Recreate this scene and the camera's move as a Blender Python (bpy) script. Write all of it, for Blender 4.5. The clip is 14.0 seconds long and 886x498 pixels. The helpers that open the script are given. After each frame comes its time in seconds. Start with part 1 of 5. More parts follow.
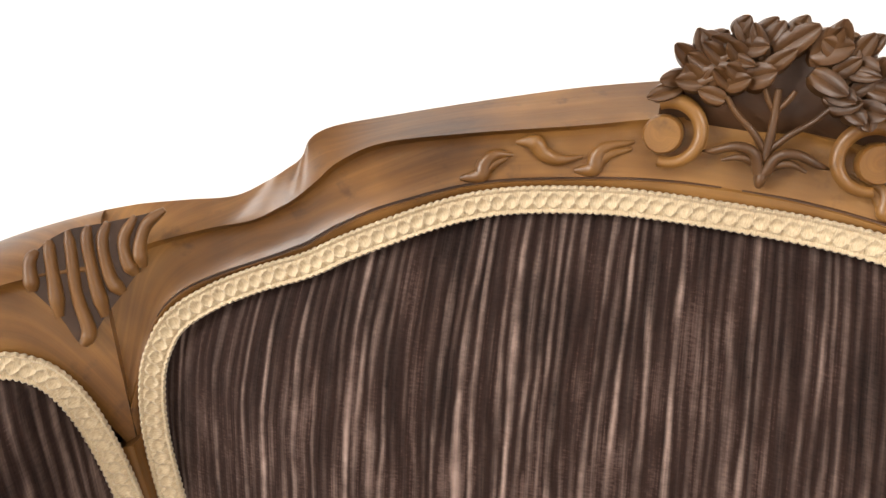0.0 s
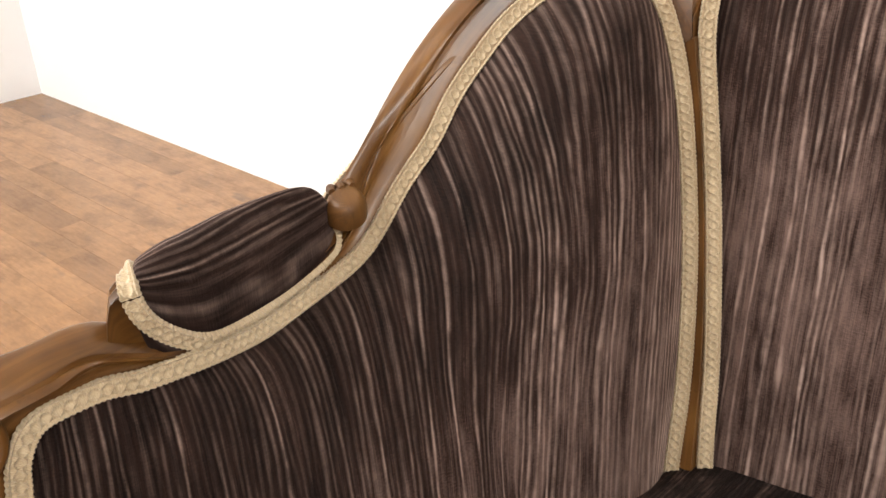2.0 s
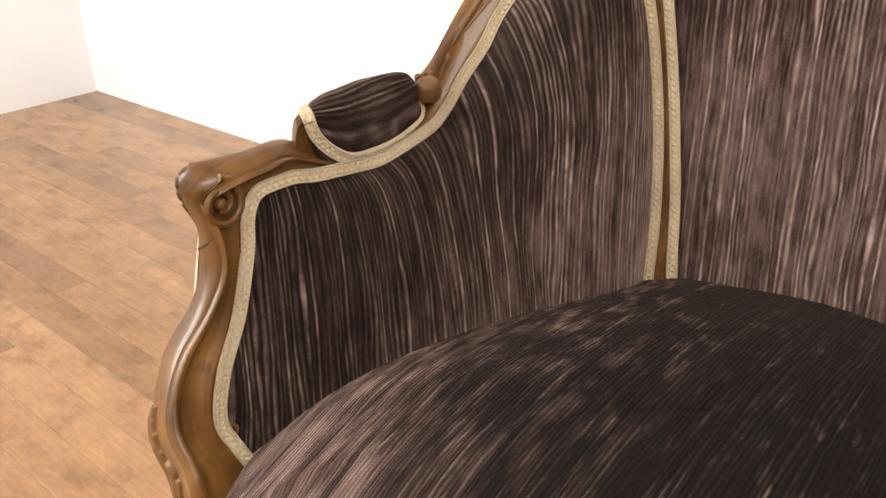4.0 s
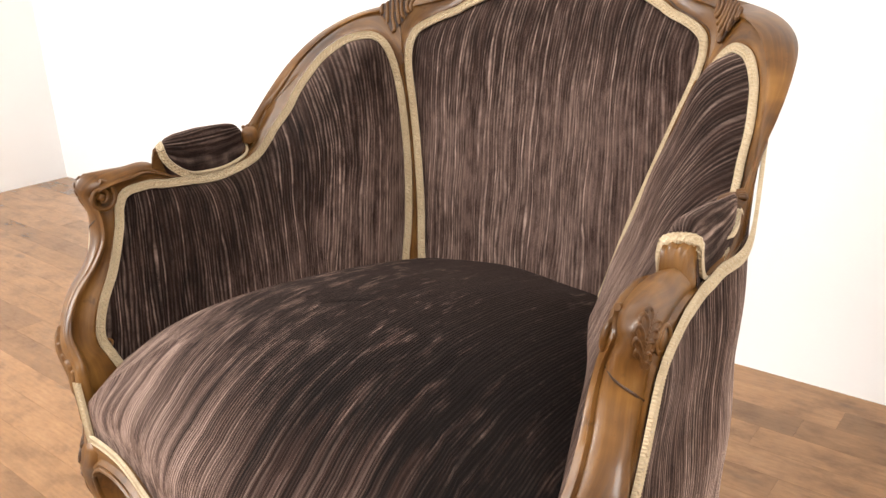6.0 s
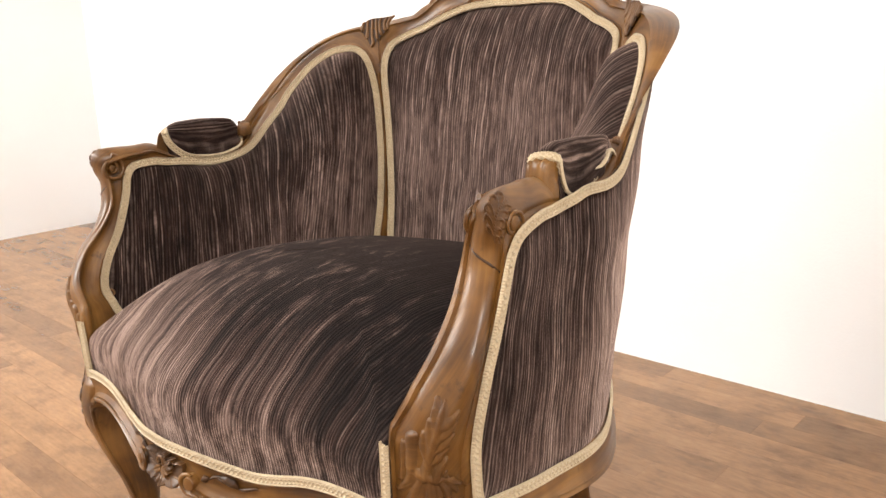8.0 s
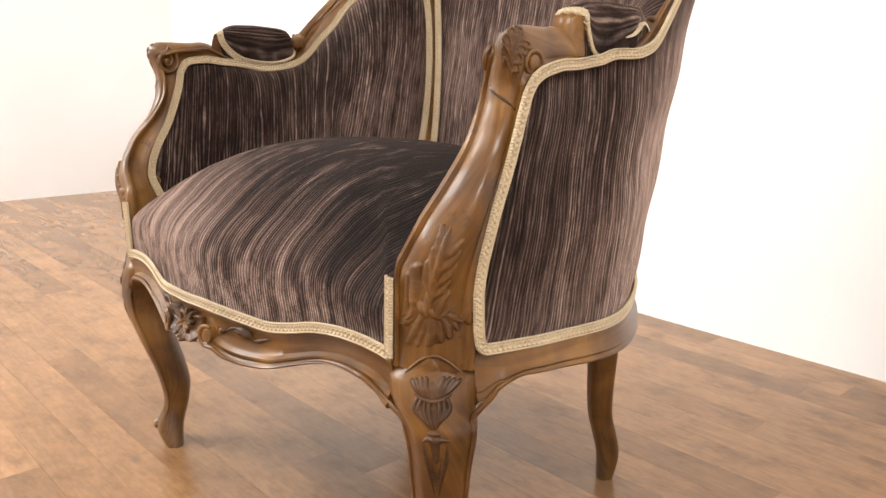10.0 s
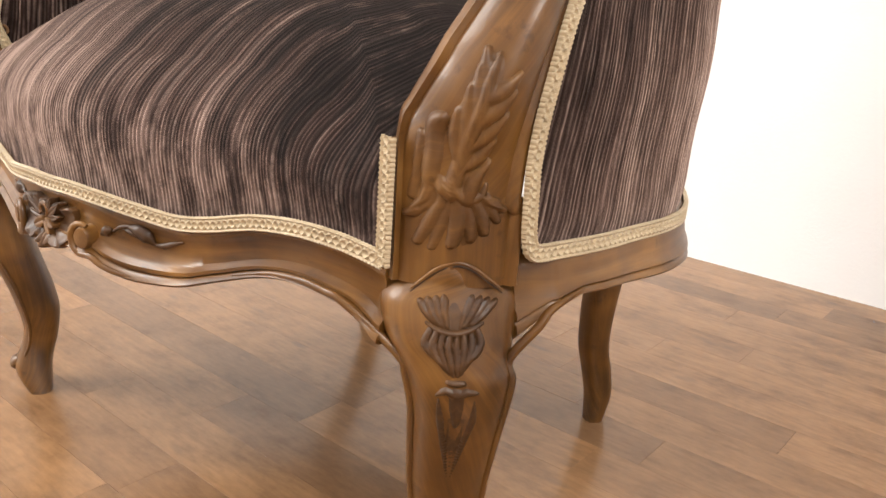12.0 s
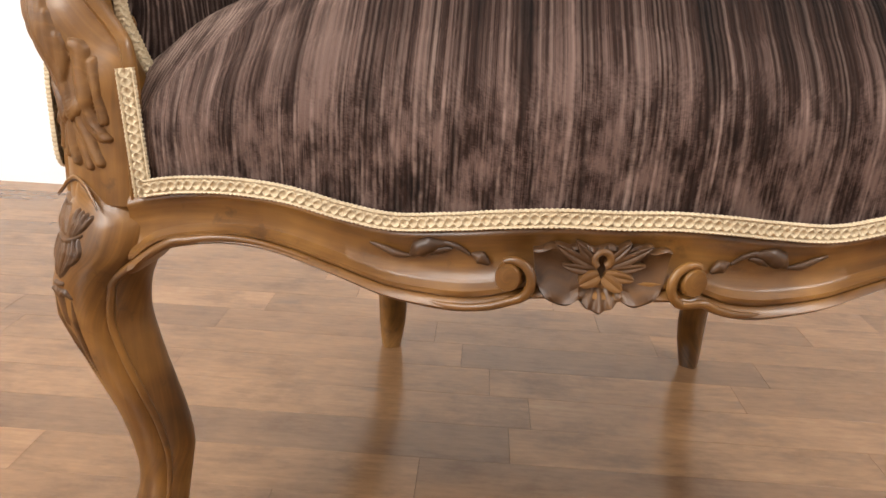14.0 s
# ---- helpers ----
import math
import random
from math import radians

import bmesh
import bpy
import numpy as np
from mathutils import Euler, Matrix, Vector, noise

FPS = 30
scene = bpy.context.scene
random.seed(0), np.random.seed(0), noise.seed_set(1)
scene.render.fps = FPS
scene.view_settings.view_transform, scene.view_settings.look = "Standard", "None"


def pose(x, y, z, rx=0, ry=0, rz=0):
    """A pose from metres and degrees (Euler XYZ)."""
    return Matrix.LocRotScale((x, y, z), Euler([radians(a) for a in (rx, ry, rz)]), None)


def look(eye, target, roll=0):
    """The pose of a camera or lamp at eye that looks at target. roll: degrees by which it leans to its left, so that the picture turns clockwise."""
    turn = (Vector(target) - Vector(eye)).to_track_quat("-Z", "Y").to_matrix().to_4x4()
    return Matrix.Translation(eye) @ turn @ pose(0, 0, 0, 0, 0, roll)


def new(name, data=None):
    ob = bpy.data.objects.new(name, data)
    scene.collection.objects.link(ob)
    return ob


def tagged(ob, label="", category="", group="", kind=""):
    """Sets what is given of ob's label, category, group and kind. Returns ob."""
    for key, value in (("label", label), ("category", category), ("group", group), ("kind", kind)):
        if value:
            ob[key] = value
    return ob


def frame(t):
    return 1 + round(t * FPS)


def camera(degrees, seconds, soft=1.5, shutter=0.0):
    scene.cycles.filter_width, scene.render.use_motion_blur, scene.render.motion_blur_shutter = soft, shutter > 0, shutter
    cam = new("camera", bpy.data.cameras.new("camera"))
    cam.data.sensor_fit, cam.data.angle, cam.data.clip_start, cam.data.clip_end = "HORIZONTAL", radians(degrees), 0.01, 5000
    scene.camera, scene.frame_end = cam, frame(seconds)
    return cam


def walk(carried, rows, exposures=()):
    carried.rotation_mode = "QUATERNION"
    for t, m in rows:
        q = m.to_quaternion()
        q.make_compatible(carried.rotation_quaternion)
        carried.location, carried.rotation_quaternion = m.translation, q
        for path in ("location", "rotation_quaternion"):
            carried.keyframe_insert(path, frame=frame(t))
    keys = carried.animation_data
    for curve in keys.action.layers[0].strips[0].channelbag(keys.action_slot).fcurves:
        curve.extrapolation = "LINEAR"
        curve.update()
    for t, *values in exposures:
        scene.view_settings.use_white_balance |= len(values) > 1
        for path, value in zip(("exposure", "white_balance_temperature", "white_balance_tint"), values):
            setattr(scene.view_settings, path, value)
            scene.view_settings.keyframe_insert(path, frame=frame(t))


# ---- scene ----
cam = camera(57.64, 14.0)
PATH = [
    (0, (-0.0080, -0.0337, 0.8923), (-0.5381, 1.4257, -0.0183), 0.92),
    (0.5, (-0.0362, -0.0478, 0.8695), (-0.8073, 1.2962, -0.0466), -0.97),
    (1, (-0.0243, -0.1201, 0.8395), (-0.9593, 1.1663, -0.0036), 0.30),
    (1.5, (-0.0057, -0.2107, 0.8149), (-1.0336, 1.0182, -0.0056), 0.34),
    (2, (-0.0170, -0.3069, 0.7755), (-1.0302, 0.9100, -0.0804), -0.47),
    (4.5, (0.2272, -0.5397, 0.7728), (-0.8451, 0.6715, -0.0167), -1.82),
    (5, (0.3601, -0.5502, 0.7819), (-0.7797, 0.6405, 0.0586), -3.18),
    (5.5, (0.4740, -0.6182, 0.7929), (-0.6319, 0.6310, 0.1173), -1.97),
    (6, (0.5323, -0.6792, 0.8033), (-0.5355, 0.6264, 0.1745), -1.99),
    (6.5, (0.5840, -0.6796, 0.7854), (-0.5288, 0.6198, 0.2258), -2.66),
    (7, (0.6460, -0.7513, 0.7452), (-0.4437, 0.5980, 0.2638), -1.50),
    (9.5, (0.7855, -0.7212, 0.6322), (-0.5392, 0.4174, 0.1978), -1.74),
    (10, (0.7919, -0.7371, 0.5633), (-0.4967, 0.4495, 0.1491), 1.01),
    (10.5, (0.7768, -0.7018, 0.5131), (-0.4853, 0.4967, 0.0541), 1.29),
    (11, (0.7073, -0.6579, 0.4869), (-0.5068, 0.5695, -0.0225), 2.80),
    (11.5, (0.6423, -0.6287, 0.4670), (-0.5318, 0.6252, -0.0708), 3.98),
    (12, (0.5700, -0.6337, 0.4623), (-0.5030, 0.6983, -0.0988), 3.91),
    (12.5, (0.4611, -0.6692, 0.4564), (-0.5249, 0.7190, -0.1272), 2.06),
    (13, (0.3095, -0.7366, 0.4564), (-0.5007, 0.7557, -0.1406), 1.89),
    (13.5, (0.1157, -0.7989, 0.4553), (-0.2864, 0.8527, -0.1368), 3.06),
    (14, (-0.0756, -0.7875, 0.4196), (-0.1403, 0.9259, -0.1282), 3.00),
]
walk(cam, [(t, look(eye, target, roll)) for t, eye, target, roll in PATH],
     exposures=[(0, 0.0), (11.5, 0.0), (12.5, -0.03), (13.2, -0.06), (14, -0.10)])

# ---------------------------------------------------------------- light
world = bpy.data.worlds.new("world")
scene.world = world
world.use_nodes = True
world.node_tree.nodes["Background"].inputs[0].default_value = (1.0, 0.95, 0.88, 1)
world.node_tree.nodes["Background"].inputs[1].default_value = 0.12
scene.view_settings.exposure = 0.0


def area_lamp(name, eye, target, wide, deep, watts, tint):
    data = bpy.data.lights.new(name, "AREA")
    data.shape, data.size, data.size_y, data.energy, data.color = "RECTANGLE", wide, deep, watts, tint
    ob = new(name, data)
    ob.matrix_world = look(eye, target)
    return ob


# overhead lamps added out of view to light the room; no fixture is known
area_lamp("added_ceiling_lamp", (-1.7, -1.6, 2.52), (-1.7, -1.6, 0), 1.4, 1.2, 88, (1.0, 0.985, 0.96))
area_lamp("added_ceiling_lamp", (2.0, -1.5, 2.52), (2.0, -1.5, 0), 1.2, 1.2, 92, (1.0, 0.985, 0.96))
# light from the left, set in an assumed window that is never in view
area_lamp("assumed_window_light", (-2.645, -2.45, 1.55), (-0.2, -0.4, 0.3), 1.3, 1.2, 100, (1.0, 0.985, 0.96))


# ---------------------------------------------------------------- materials
def material(name, rough=0.5, metal=0.0):
    m = bpy.data.materials.new(name)
    m.use_nodes = True
    b = m.node_tree.nodes["Principled BSDF"]
    b.inputs["Roughness"].default_value, b.inputs["Metallic"].default_value = rough, metal
    return m, m.node_tree, b


def node(nt, kind, **settings):
    n = nt.nodes.new(kind)
    for key, value in settings.items():
        n.inputs[key].default_value = value
    return n


def coords(nt, source, scale):
    tc = nt.nodes.new("ShaderNodeTexCoord")
    mp = nt.nodes.new("ShaderNodeMapping")
    mp.inputs["Scale"].default_value = scale
    nt.links.new(tc.outputs[source], mp.inputs["Vector"])
    return mp.outputs["Vector"]


def noise_tex(nt, vec, scale, detail=3.0, rough=0.55):
    n = node(nt, "ShaderNodeTexNoise", Scale=scale, Detail=detail, Roughness=rough)
    nt.links.new(vec, n.inputs["Vector"])
    return n.outputs["Fac"]


def ramp(nt, fac, stops):
    r = nt.nodes.new("ShaderNodeValToRGB")
    e = r.color_ramp.elements
    while len(e) < len(stops):
        e.new(0.5)
    for el, (p, c) in zip(e, stops):
        el.position, el.color = p, (*c, 1) if len(c) == 3 else c
    nt.links.new(fac, r.inputs["Fac"])
    return r.outputs["Color"]


def mix(nt, fac, a, b, how="MIX"):
    m = nt.nodes.new("ShaderNodeMix")
    m.data_type, m.blend_type = "RGBA", how
    for sock, v in ((m.inputs[0], fac), (m.inputs[6], a), (m.inputs[7], b)):
        if isinstance(v, (int, float)):
            sock.default_value = v
        elif isinstance(v, tuple):
            sock.default_value = (*v, 1)
        else:
            nt.links.new(v, sock)
    return m.outputs[2]


def maths(nt, op, a, b=0.5):
    m = nt.nodes.new("ShaderNodeMath")
    m.operation = op
    for sock, v in ((m.inputs[0], a), (m.inputs[1], b)):
        if isinstance(v, (int, float)):
            sock.default_value = v
        else:
            nt.links.new(v, sock)
    return m.outputs[0]


def relief(nt, b, height, distance, strength=1.0):
    bp = node(nt, "ShaderNodeBump", Strength=strength, Distance=distance)
    nt.links.new(height, bp.inputs["Height"])
    nt.links.new(bp.outputs["Normal"], b.inputs["Normal"])


def walnut(name, dark, mid, light, rough, coat):
    m, nt, b = material(name, rough)
    grain = noise_tex(nt, coords(nt, "UV", (9, 160, 1)), 1.0, 5, 0.6)
    cloud = noise_tex(nt, coords(nt, "Object", (1, 1, 1)), 14.0, 3)
    wear = noise_tex(nt, coords(nt, "Object", (1, 1, 1)), 55.0, 4, 0.65)
    c = ramp(nt, grain, [(0.28, dark), (0.5, mid), (0.72, light)])
    c = mix(nt, 0.62, c, ramp(nt, cloud, [(0.34, dark), (0.52, mid), (0.68, light)]))
    spots = ramp(nt, wear, [(0.28, (1, 1, 1)), (0.4, (0, 0, 0))])
    c = mix(nt, maths(nt, "MULTIPLY", spots, 0.55), c, dark)
    nt.links.new(c, b.inputs["Base Color"])
    b.inputs["Specular IOR Level"].default_value = 0.38
    b.inputs["Coat Weight"].default_value, b.inputs["Coat Roughness"].default_value = coat, 0.15
    nt.links.new(maths(nt, "ADD", maths(nt, "MULTIPLY", cloud, 0.25), rough - 0.12), b.inputs["Roughness"])
    relief(nt, b, mix(nt, 0.5, grain, wear), 0.0006, 0.5)
    return m


WOOD = walnut("walnut", (0.030, 0.0105, 0.002), (0.122, 0.051, 0.0095), (0.255, 0.122, 0.029), 0.40, 0.2)
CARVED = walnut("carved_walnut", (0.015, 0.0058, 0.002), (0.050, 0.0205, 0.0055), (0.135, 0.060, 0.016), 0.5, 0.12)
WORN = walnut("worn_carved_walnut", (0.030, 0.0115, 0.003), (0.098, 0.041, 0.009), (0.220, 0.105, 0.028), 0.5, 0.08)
# darkest walnut: stain of carved grounds, with the shade of recesses put in
STAIN_SHADE = walnut("stain_shade_walnut", (0.010, 0.0042, 0.002), (0.030, 0.0125, 0.0045), (0.070, 0.030, 0.011), 0.42, 0.15)


def make_velvet(name, pitch, crush, glow, keen, broken, low, light_slope, sheen, lean=(0, 0, 0)):
    """Cut velvet: ribs a few millimetres apart, each bright in its own stretches, over a nap combed in patches, with
    the fall of light painted in by place.
    """
    m, nt, b = material(name, 0.9)
    split = nt.nodes.new("ShaderNodeSeparateXYZ")
    nt.links.new(coords(nt, "UV", (1, 1, 1)), split.inputs[0])
    u, v = split.outputs[0], split.outputs[1]
    drift = noise_tex(nt, coords(nt, "UV", (60, 7, 1)), 1.0, 2, 0.5)
    wander = noise_tex(nt, coords(nt, "UV", (150, 60, 1)), 1.0, 2, 0.5)
    run = maths(nt, "ADD", maths(nt, "MULTIPLY", u, 1000 / pitch), maths(nt, "ADD", maths(nt, "MULTIPLY", drift, 3.0), maths(nt, "MULTIPLY", wander, 0.35)))
    cell, across = maths(nt, "FLOOR", run, 0), maths(nt, "FRACT", run, 0)
    ridge = maths(nt, "POWER", maths(nt, "SINE", maths(nt, "MULTIPLY", across, math.pi), 0), keen)
    own = nt.nodes.new("ShaderNodeTexWhiteNoise")
    own.noise_dimensions = "1D"
    nt.links.new(cell, own.inputs["W"])

    def along(stretch, skip):
        c = nt.nodes.new("ShaderNodeCombineXYZ")
        nt.links.new(maths(nt, "MULTIPLY", cell, skip), c.inputs[0])
        nt.links.new(maths(nt, "MULTIPLY", v, stretch), c.inputs[1])
        return noise_tex(nt, c.outputs[0], 1.0, 3, 0.6)
    dash = ramp(nt, along(44 * broken, 7.31), [(0.38, (0.35, 0.35, 0.35)), (0.60, (1, 1, 1))])
    sweep = ramp(nt, along(11 * broken, 3.17), [(0.34, (0.25, 0.25, 0.25)), (0.62, (1, 1, 1))])
    fine = noise_tex(nt, coords(nt, "UV", (1500, 34, 1)), 1.0, 2, 0.5)
    weft = noise_tex(nt, coords(nt, "UV", (420, 1300, 1)), 1.0, 2, 0.6)
    patch = noise_tex(nt, coords(nt, "UV", (70, 26, 1)), 1.0, 4, 0.66)
    streak = noise_tex(nt, coords(nt, "UV", (110, 12, 1)), 1.0, 3, 0.6)
    nap = noise_tex(nt, coords(nt, "UV", (9, 7, 1)), 1.0, 2, 0.5)
    t = 0.5
    for tex, weight in ((fine, 0.30), (weft, 0.20), (patch, 0.42 * crush), (streak, 0.34), (nap, 0.15 * crush)):
        t = maths(nt, "ADD", maths(nt, "MULTIPLY", maths(nt, "SUBTRACT", tex, 0.5), weight), t)
    # colour pales by place: the fall of light on the pile, painted in
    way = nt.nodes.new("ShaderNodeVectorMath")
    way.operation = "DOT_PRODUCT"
    way.inputs[1].default_value = light_slope[:3]
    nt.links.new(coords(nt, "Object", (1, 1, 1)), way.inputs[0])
    t = maths(nt, "ADD", t, maths(nt, "MINIMUM", maths(nt, "MAXIMUM", maths(nt, "ADD", way.outputs["Value"], light_slope[3]), low), 0.10))
    shine = maths(nt, "MULTIPLY", maths(nt, "MULTIPLY", ridge, dash), maths(nt, "MULTIPLY", sweep, maths(nt, "ADD", maths(nt, "MULTIPLY", maths(nt, "POWER", own.outputs["Value"], 1.7), 0.88), 0.12)))
    rib = maths(nt, "MULTIPLY", shine, maths(nt, "MULTIPLY", ramp(nt, t, [(0.28, (0.10, 0.10, 0.10)), (0.56, (1, 1, 1))]), glow))
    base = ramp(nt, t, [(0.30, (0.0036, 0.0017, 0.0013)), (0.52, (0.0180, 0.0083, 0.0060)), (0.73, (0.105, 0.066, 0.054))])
    nt.links.new(mix(nt, rib, base, (0.350, 0.250, 0.206)), b.inputs["Base Color"])
    b.inputs["Specular IOR Level"].default_value = 0.12
    b.inputs["Sheen Weight"].default_value, b.inputs["Sheen Roughness"].default_value = sheen
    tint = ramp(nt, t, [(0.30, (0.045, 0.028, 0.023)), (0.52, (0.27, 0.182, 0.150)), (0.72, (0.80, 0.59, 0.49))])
    nt.links.new(mix(nt, rib, tint, (1.0, 0.80, 0.68)), b.inputs["Sheen Tint"])
    height = maths(nt, "ADD", maths(nt, "MULTIPLY", ridge, 0.35), t)
    relief(nt, b, height, 0.0016, 0.6)
    if any(lean):
        # the pile leans over, and the cloth shades as if tilted with it
        tilt = nt.nodes.new("ShaderNodeVectorMath")
        tilt.operation = "ADD"
        tilt.inputs[1].default_value = lean
        nt.links.new(nt.nodes.new("ShaderNodeNewGeometry").outputs["Normal"], tilt.inputs[0])
        even = nt.nodes.new("ShaderNodeVectorMath")
        even.operation = "NORMALIZE"
        nt.links.new(tilt.outputs[0], even.inputs[0])
        nt.links.new(even.outputs[0], nt.nodes["Bump"].inputs["Normal"])
    return m


# the last four-number slope in each paints light and shade across the cloth
VELVET = make_velvet("shaded_striated_velvet", 4.3, 1.0, 1.1, 3.4, 1.0, -0.07, (0.06, 1.30, -1.7, 0.925), (1.0, 0.46))
SEAT_VELVET = make_velvet("worn_shaded_velvet", 3.3, 2.6, 0.58, 2.4, 2.4, -0.4, (-0.45, -0.60, -2.3, 0.725), (0.85, 0.32), (-0.35, 0, 0))


def make_gimp():
    m, nt, b = material("gold_gimp_braid", 0.62)
    thread = noise_tex(nt, coords(nt, "UV", (2600, 500, 1)), 1.0, 2)
    soil = noise_tex(nt, coords(nt, "Object", (1, 1, 1)), 22.0, 3)
    c = ramp(nt, thread, [(0.25, (0.30, 0.22, 0.125)), (0.5, (0.50, 0.39, 0.245)), (0.75, (0.66, 0.545, 0.37))])
    c = mix(nt, 0.35, c, ramp(nt, soil, [(0.3, (0.32, 0.235, 0.13)), (0.7, (0.60, 0.49, 0.32))]))
    nt.links.new(c, b.inputs["Base Color"])
    b.inputs["Sheen Weight"].default_value = 0.25
    relief(nt, b, thread, 0.0005, 0.6)
    return m


GIMP = make_gimp()


def make_floor():
    m, nt, b = material("oak_laminate", 0.3)
    rnd = nt.nodes.new("ShaderNodeObjectInfo").outputs["Random"]
    isl = nt.nodes.new("ShaderNodeNewGeometry").outputs["Random Per Island"]
    pick = maths(nt, "FRACT", maths(nt, "ADD", maths(nt, "MULTIPLY", rnd, 7.13), isl), 0.0)
    tc = nt.nodes.new("ShaderNodeTexCoord")
    shift = nt.nodes.new("ShaderNodeVectorMath")
    shift.operation = "ADD"
    comb = nt.nodes.new("ShaderNodeCombineXYZ")
    nt.links.new(maths(nt, "MULTIPLY", pick, 37.0), comb.inputs[0])
    nt.links.new(maths(nt, "MULTIPLY", pick, 91.0), comb.inputs[1])
    geo = nt.nodes.new("ShaderNodeNewGeometry")
    nt.links.new(geo.outputs["Position"], shift.inputs[0])
    nt.links.new(comb.outputs[0], shift.inputs[1])

    def stretched(scale):
        mp = nt.nodes.new("ShaderNodeMapping")
        mp.inputs["Scale"].default_value = scale
        nt.links.new(shift.outputs[0], mp.inputs["Vector"])
        return mp.outputs["Vector"]
    grain = noise_tex(nt, stretched((5, 95, 1)), 1.0, 5, 0.62)
    cloud = noise_tex(nt, stretched((9, 14, 1)), 1.0, 6, 0.66)
    fleck = noise_tex(nt, stretched((45, 170, 1)), 1.0, 3, 0.6)
    knot = noise_tex(nt, stretched((9, 22, 1)), 1.0, 2, 0.5)
    tone = ramp(nt, pick, [(0.0, (0.191, 0.101, 0.047)), (0.12, (0.229, 0.122, 0.056)), (0.3, (0.260, 0.140, 0.064)), (0.55, (0.314, 0.171, 0.081)), (0.74, (0.276, 0.148, 0.068)), (0.9, (0.239, 0.128, 0.058)), (1.0, (0.177, 0.097, 0.048))])
    c = mix(nt, 1.0, tone, ramp(nt, grain, [(0.3, (0.89, 0.88, 0.87)), (0.7, (1.07, 1.075, 1.08))]), "MULTIPLY")
    c = mix(nt, 1.0, c, ramp(nt, cloud, [(0.30, (0.60, 0.57, 0.55)), (0.48, (0.98, 0.98, 0.98)), (0.68, (1.18, 1.18, 1.18))]), "MULTIPLY")
    c = mix(nt, 1.0, c, ramp(nt, fleck, [(0.3, (0.88, 0.87, 0.86)), (0.6, (1.05, 1.05, 1.05))]), "MULTIPLY")
    dark = ramp(nt, knot, [(0.66, (0, 0, 0)), (0.78, (1, 1, 1))])
    c = mix(nt, maths(nt, "MULTIPLY", dark, 0.6), c, (0.085, 0.06, 0.042))
    nt.links.new(c, b.inputs["Base Color"])
    nt.links.new(maths(nt, "ADD", maths(nt, "MULTIPLY", grain, 0.10), 0.17), b.inputs["Roughness"])
    b.inputs["Specular IOR Level"].default_value = 0.42
    relief(nt, b, grain, 0.0003, 0.15)
    return m


FLOOR = make_floor()


def make_paint():
    m, nt, b = material("white_wall_paint", 0.7)
    v = coords(nt, "Object", (1, 1, 1))
    c = ramp(nt, noise_tex(nt, v, 2.2, 4), [(0.3, (0.845, 0.845, 0.84)), (0.7, (0.88, 0.88, 0.875))])
    nt.links.new(c, b.inputs["Base Color"])
    relief(nt, b, noise_tex(nt, v, 180.0, 3), 0.0008, 0.4)
    return m


PAINT = make_paint()
SUB, _, SUBB = material("dark_underlay", 0.8)
SUBB.inputs["Base Color"].default_value = (0.05, 0.03, 0.018, 1)


# ---------------------------------------------------------------- building tools
def catmull(points, n, pad=True):
    p = np.array(points, float)
    q = np.vstack([2 * p[0] - p[1], p, 2 * p[-1] - p[-2]])
    out = []
    for i in range(len(p) - 1):
        a, b, c, d = q[i:i + 4]
        for k in range(n):
            t = k / n
            out.append(0.5 * (2 * b + (c - a) * t + (2 * a - 5 * b + 4 * c - d) * t * t + (3 * b - a - 3 * c + d) * t ** 3))
    out.append(p[-1])
    return np.array(out)


def unit(v):
    v = np.asarray(v, float)
    return v / (np.linalg.norm(v) + 1e-12)


def settle(p):
    """The old chair stands a little crooked: its front rail dips to one side."""
    p = np.array(p, float)
    z = p[..., 2]
    p[..., 2] = z + p[..., 0] * np.clip(0.055 - 0.064 * z, 0, 1) * np.clip(z / 0.15, 0, 1)
    return p


def part(name, verts, faces, mat, parent, label="", uv=None, smooth=True, crooked=True, sharp=46):
    verts = np.asarray(verts, float)
    if crooked:
        verts = settle(verts)
    me = bpy.data.meshes.new(name)
    me.from_pydata([tuple(v) for v in verts], [], [tuple(int(i) for i in f) for f in faces])
    if uv is not None:
        lay = me.uv_layers.new(name="UVMap")
        idx = np.empty(len(me.loops), int)
        me.loops.foreach_get("vertex_index", idx)
        lay.data.foreach_set("uv", np.asarray(uv, float)[idx].ravel())
    me.materials.append(mat)
    me.update()
    bm = bmesh.new()
    bm.from_mesh(me)
    bmesh.ops.recalc_face_normals(bm, faces=bm.faces)
    for e in bm.edges:
        e.smooth = e.calc_face_angle(0) < radians(sharp)
    bm.to_mesh(me)
    bm.free()
    if smooth:
        me.polygons.foreach_set("use_smooth", [True] * len(me.polygons))
    ob = new(name, me)
    if parent is not None:
        ob.parent = parent
    if label:
        tagged(ob, label=label)
    return ob


def grid_faces(n, m, close_m=False, close_n=False, start=0):
    f = []
    for i in range(n if close_n else n - 1):
        for j in range(m if close_m else m - 1):
            a, b = i * m + j, i * m + (j + 1) % m
            c, d = ((i + 1) % n) * m + (j + 1) % m, ((i + 1) % n) * m + j
            f.append((start + a, start + b, start + c, start + d))
    return f


def grid_uv(g):
    """Lengths along and across a grid of points, in metres."""
    g = np.asarray(g, float)
    n, m = g.shape[:2]
    u = np.concatenate([[0], np.cumsum(np.linalg.norm(np.diff(g[:, m // 2], axis=0), axis=1))])
    v = np.concatenate([np.zeros((n, 1)), np.cumsum(np.linalg.norm(np.diff(g, axis=1), axis=2), axis=1)], 1)
    return np.stack([np.repeat(u[:, None], m, 1), v], -1).reshape(-1, 2)


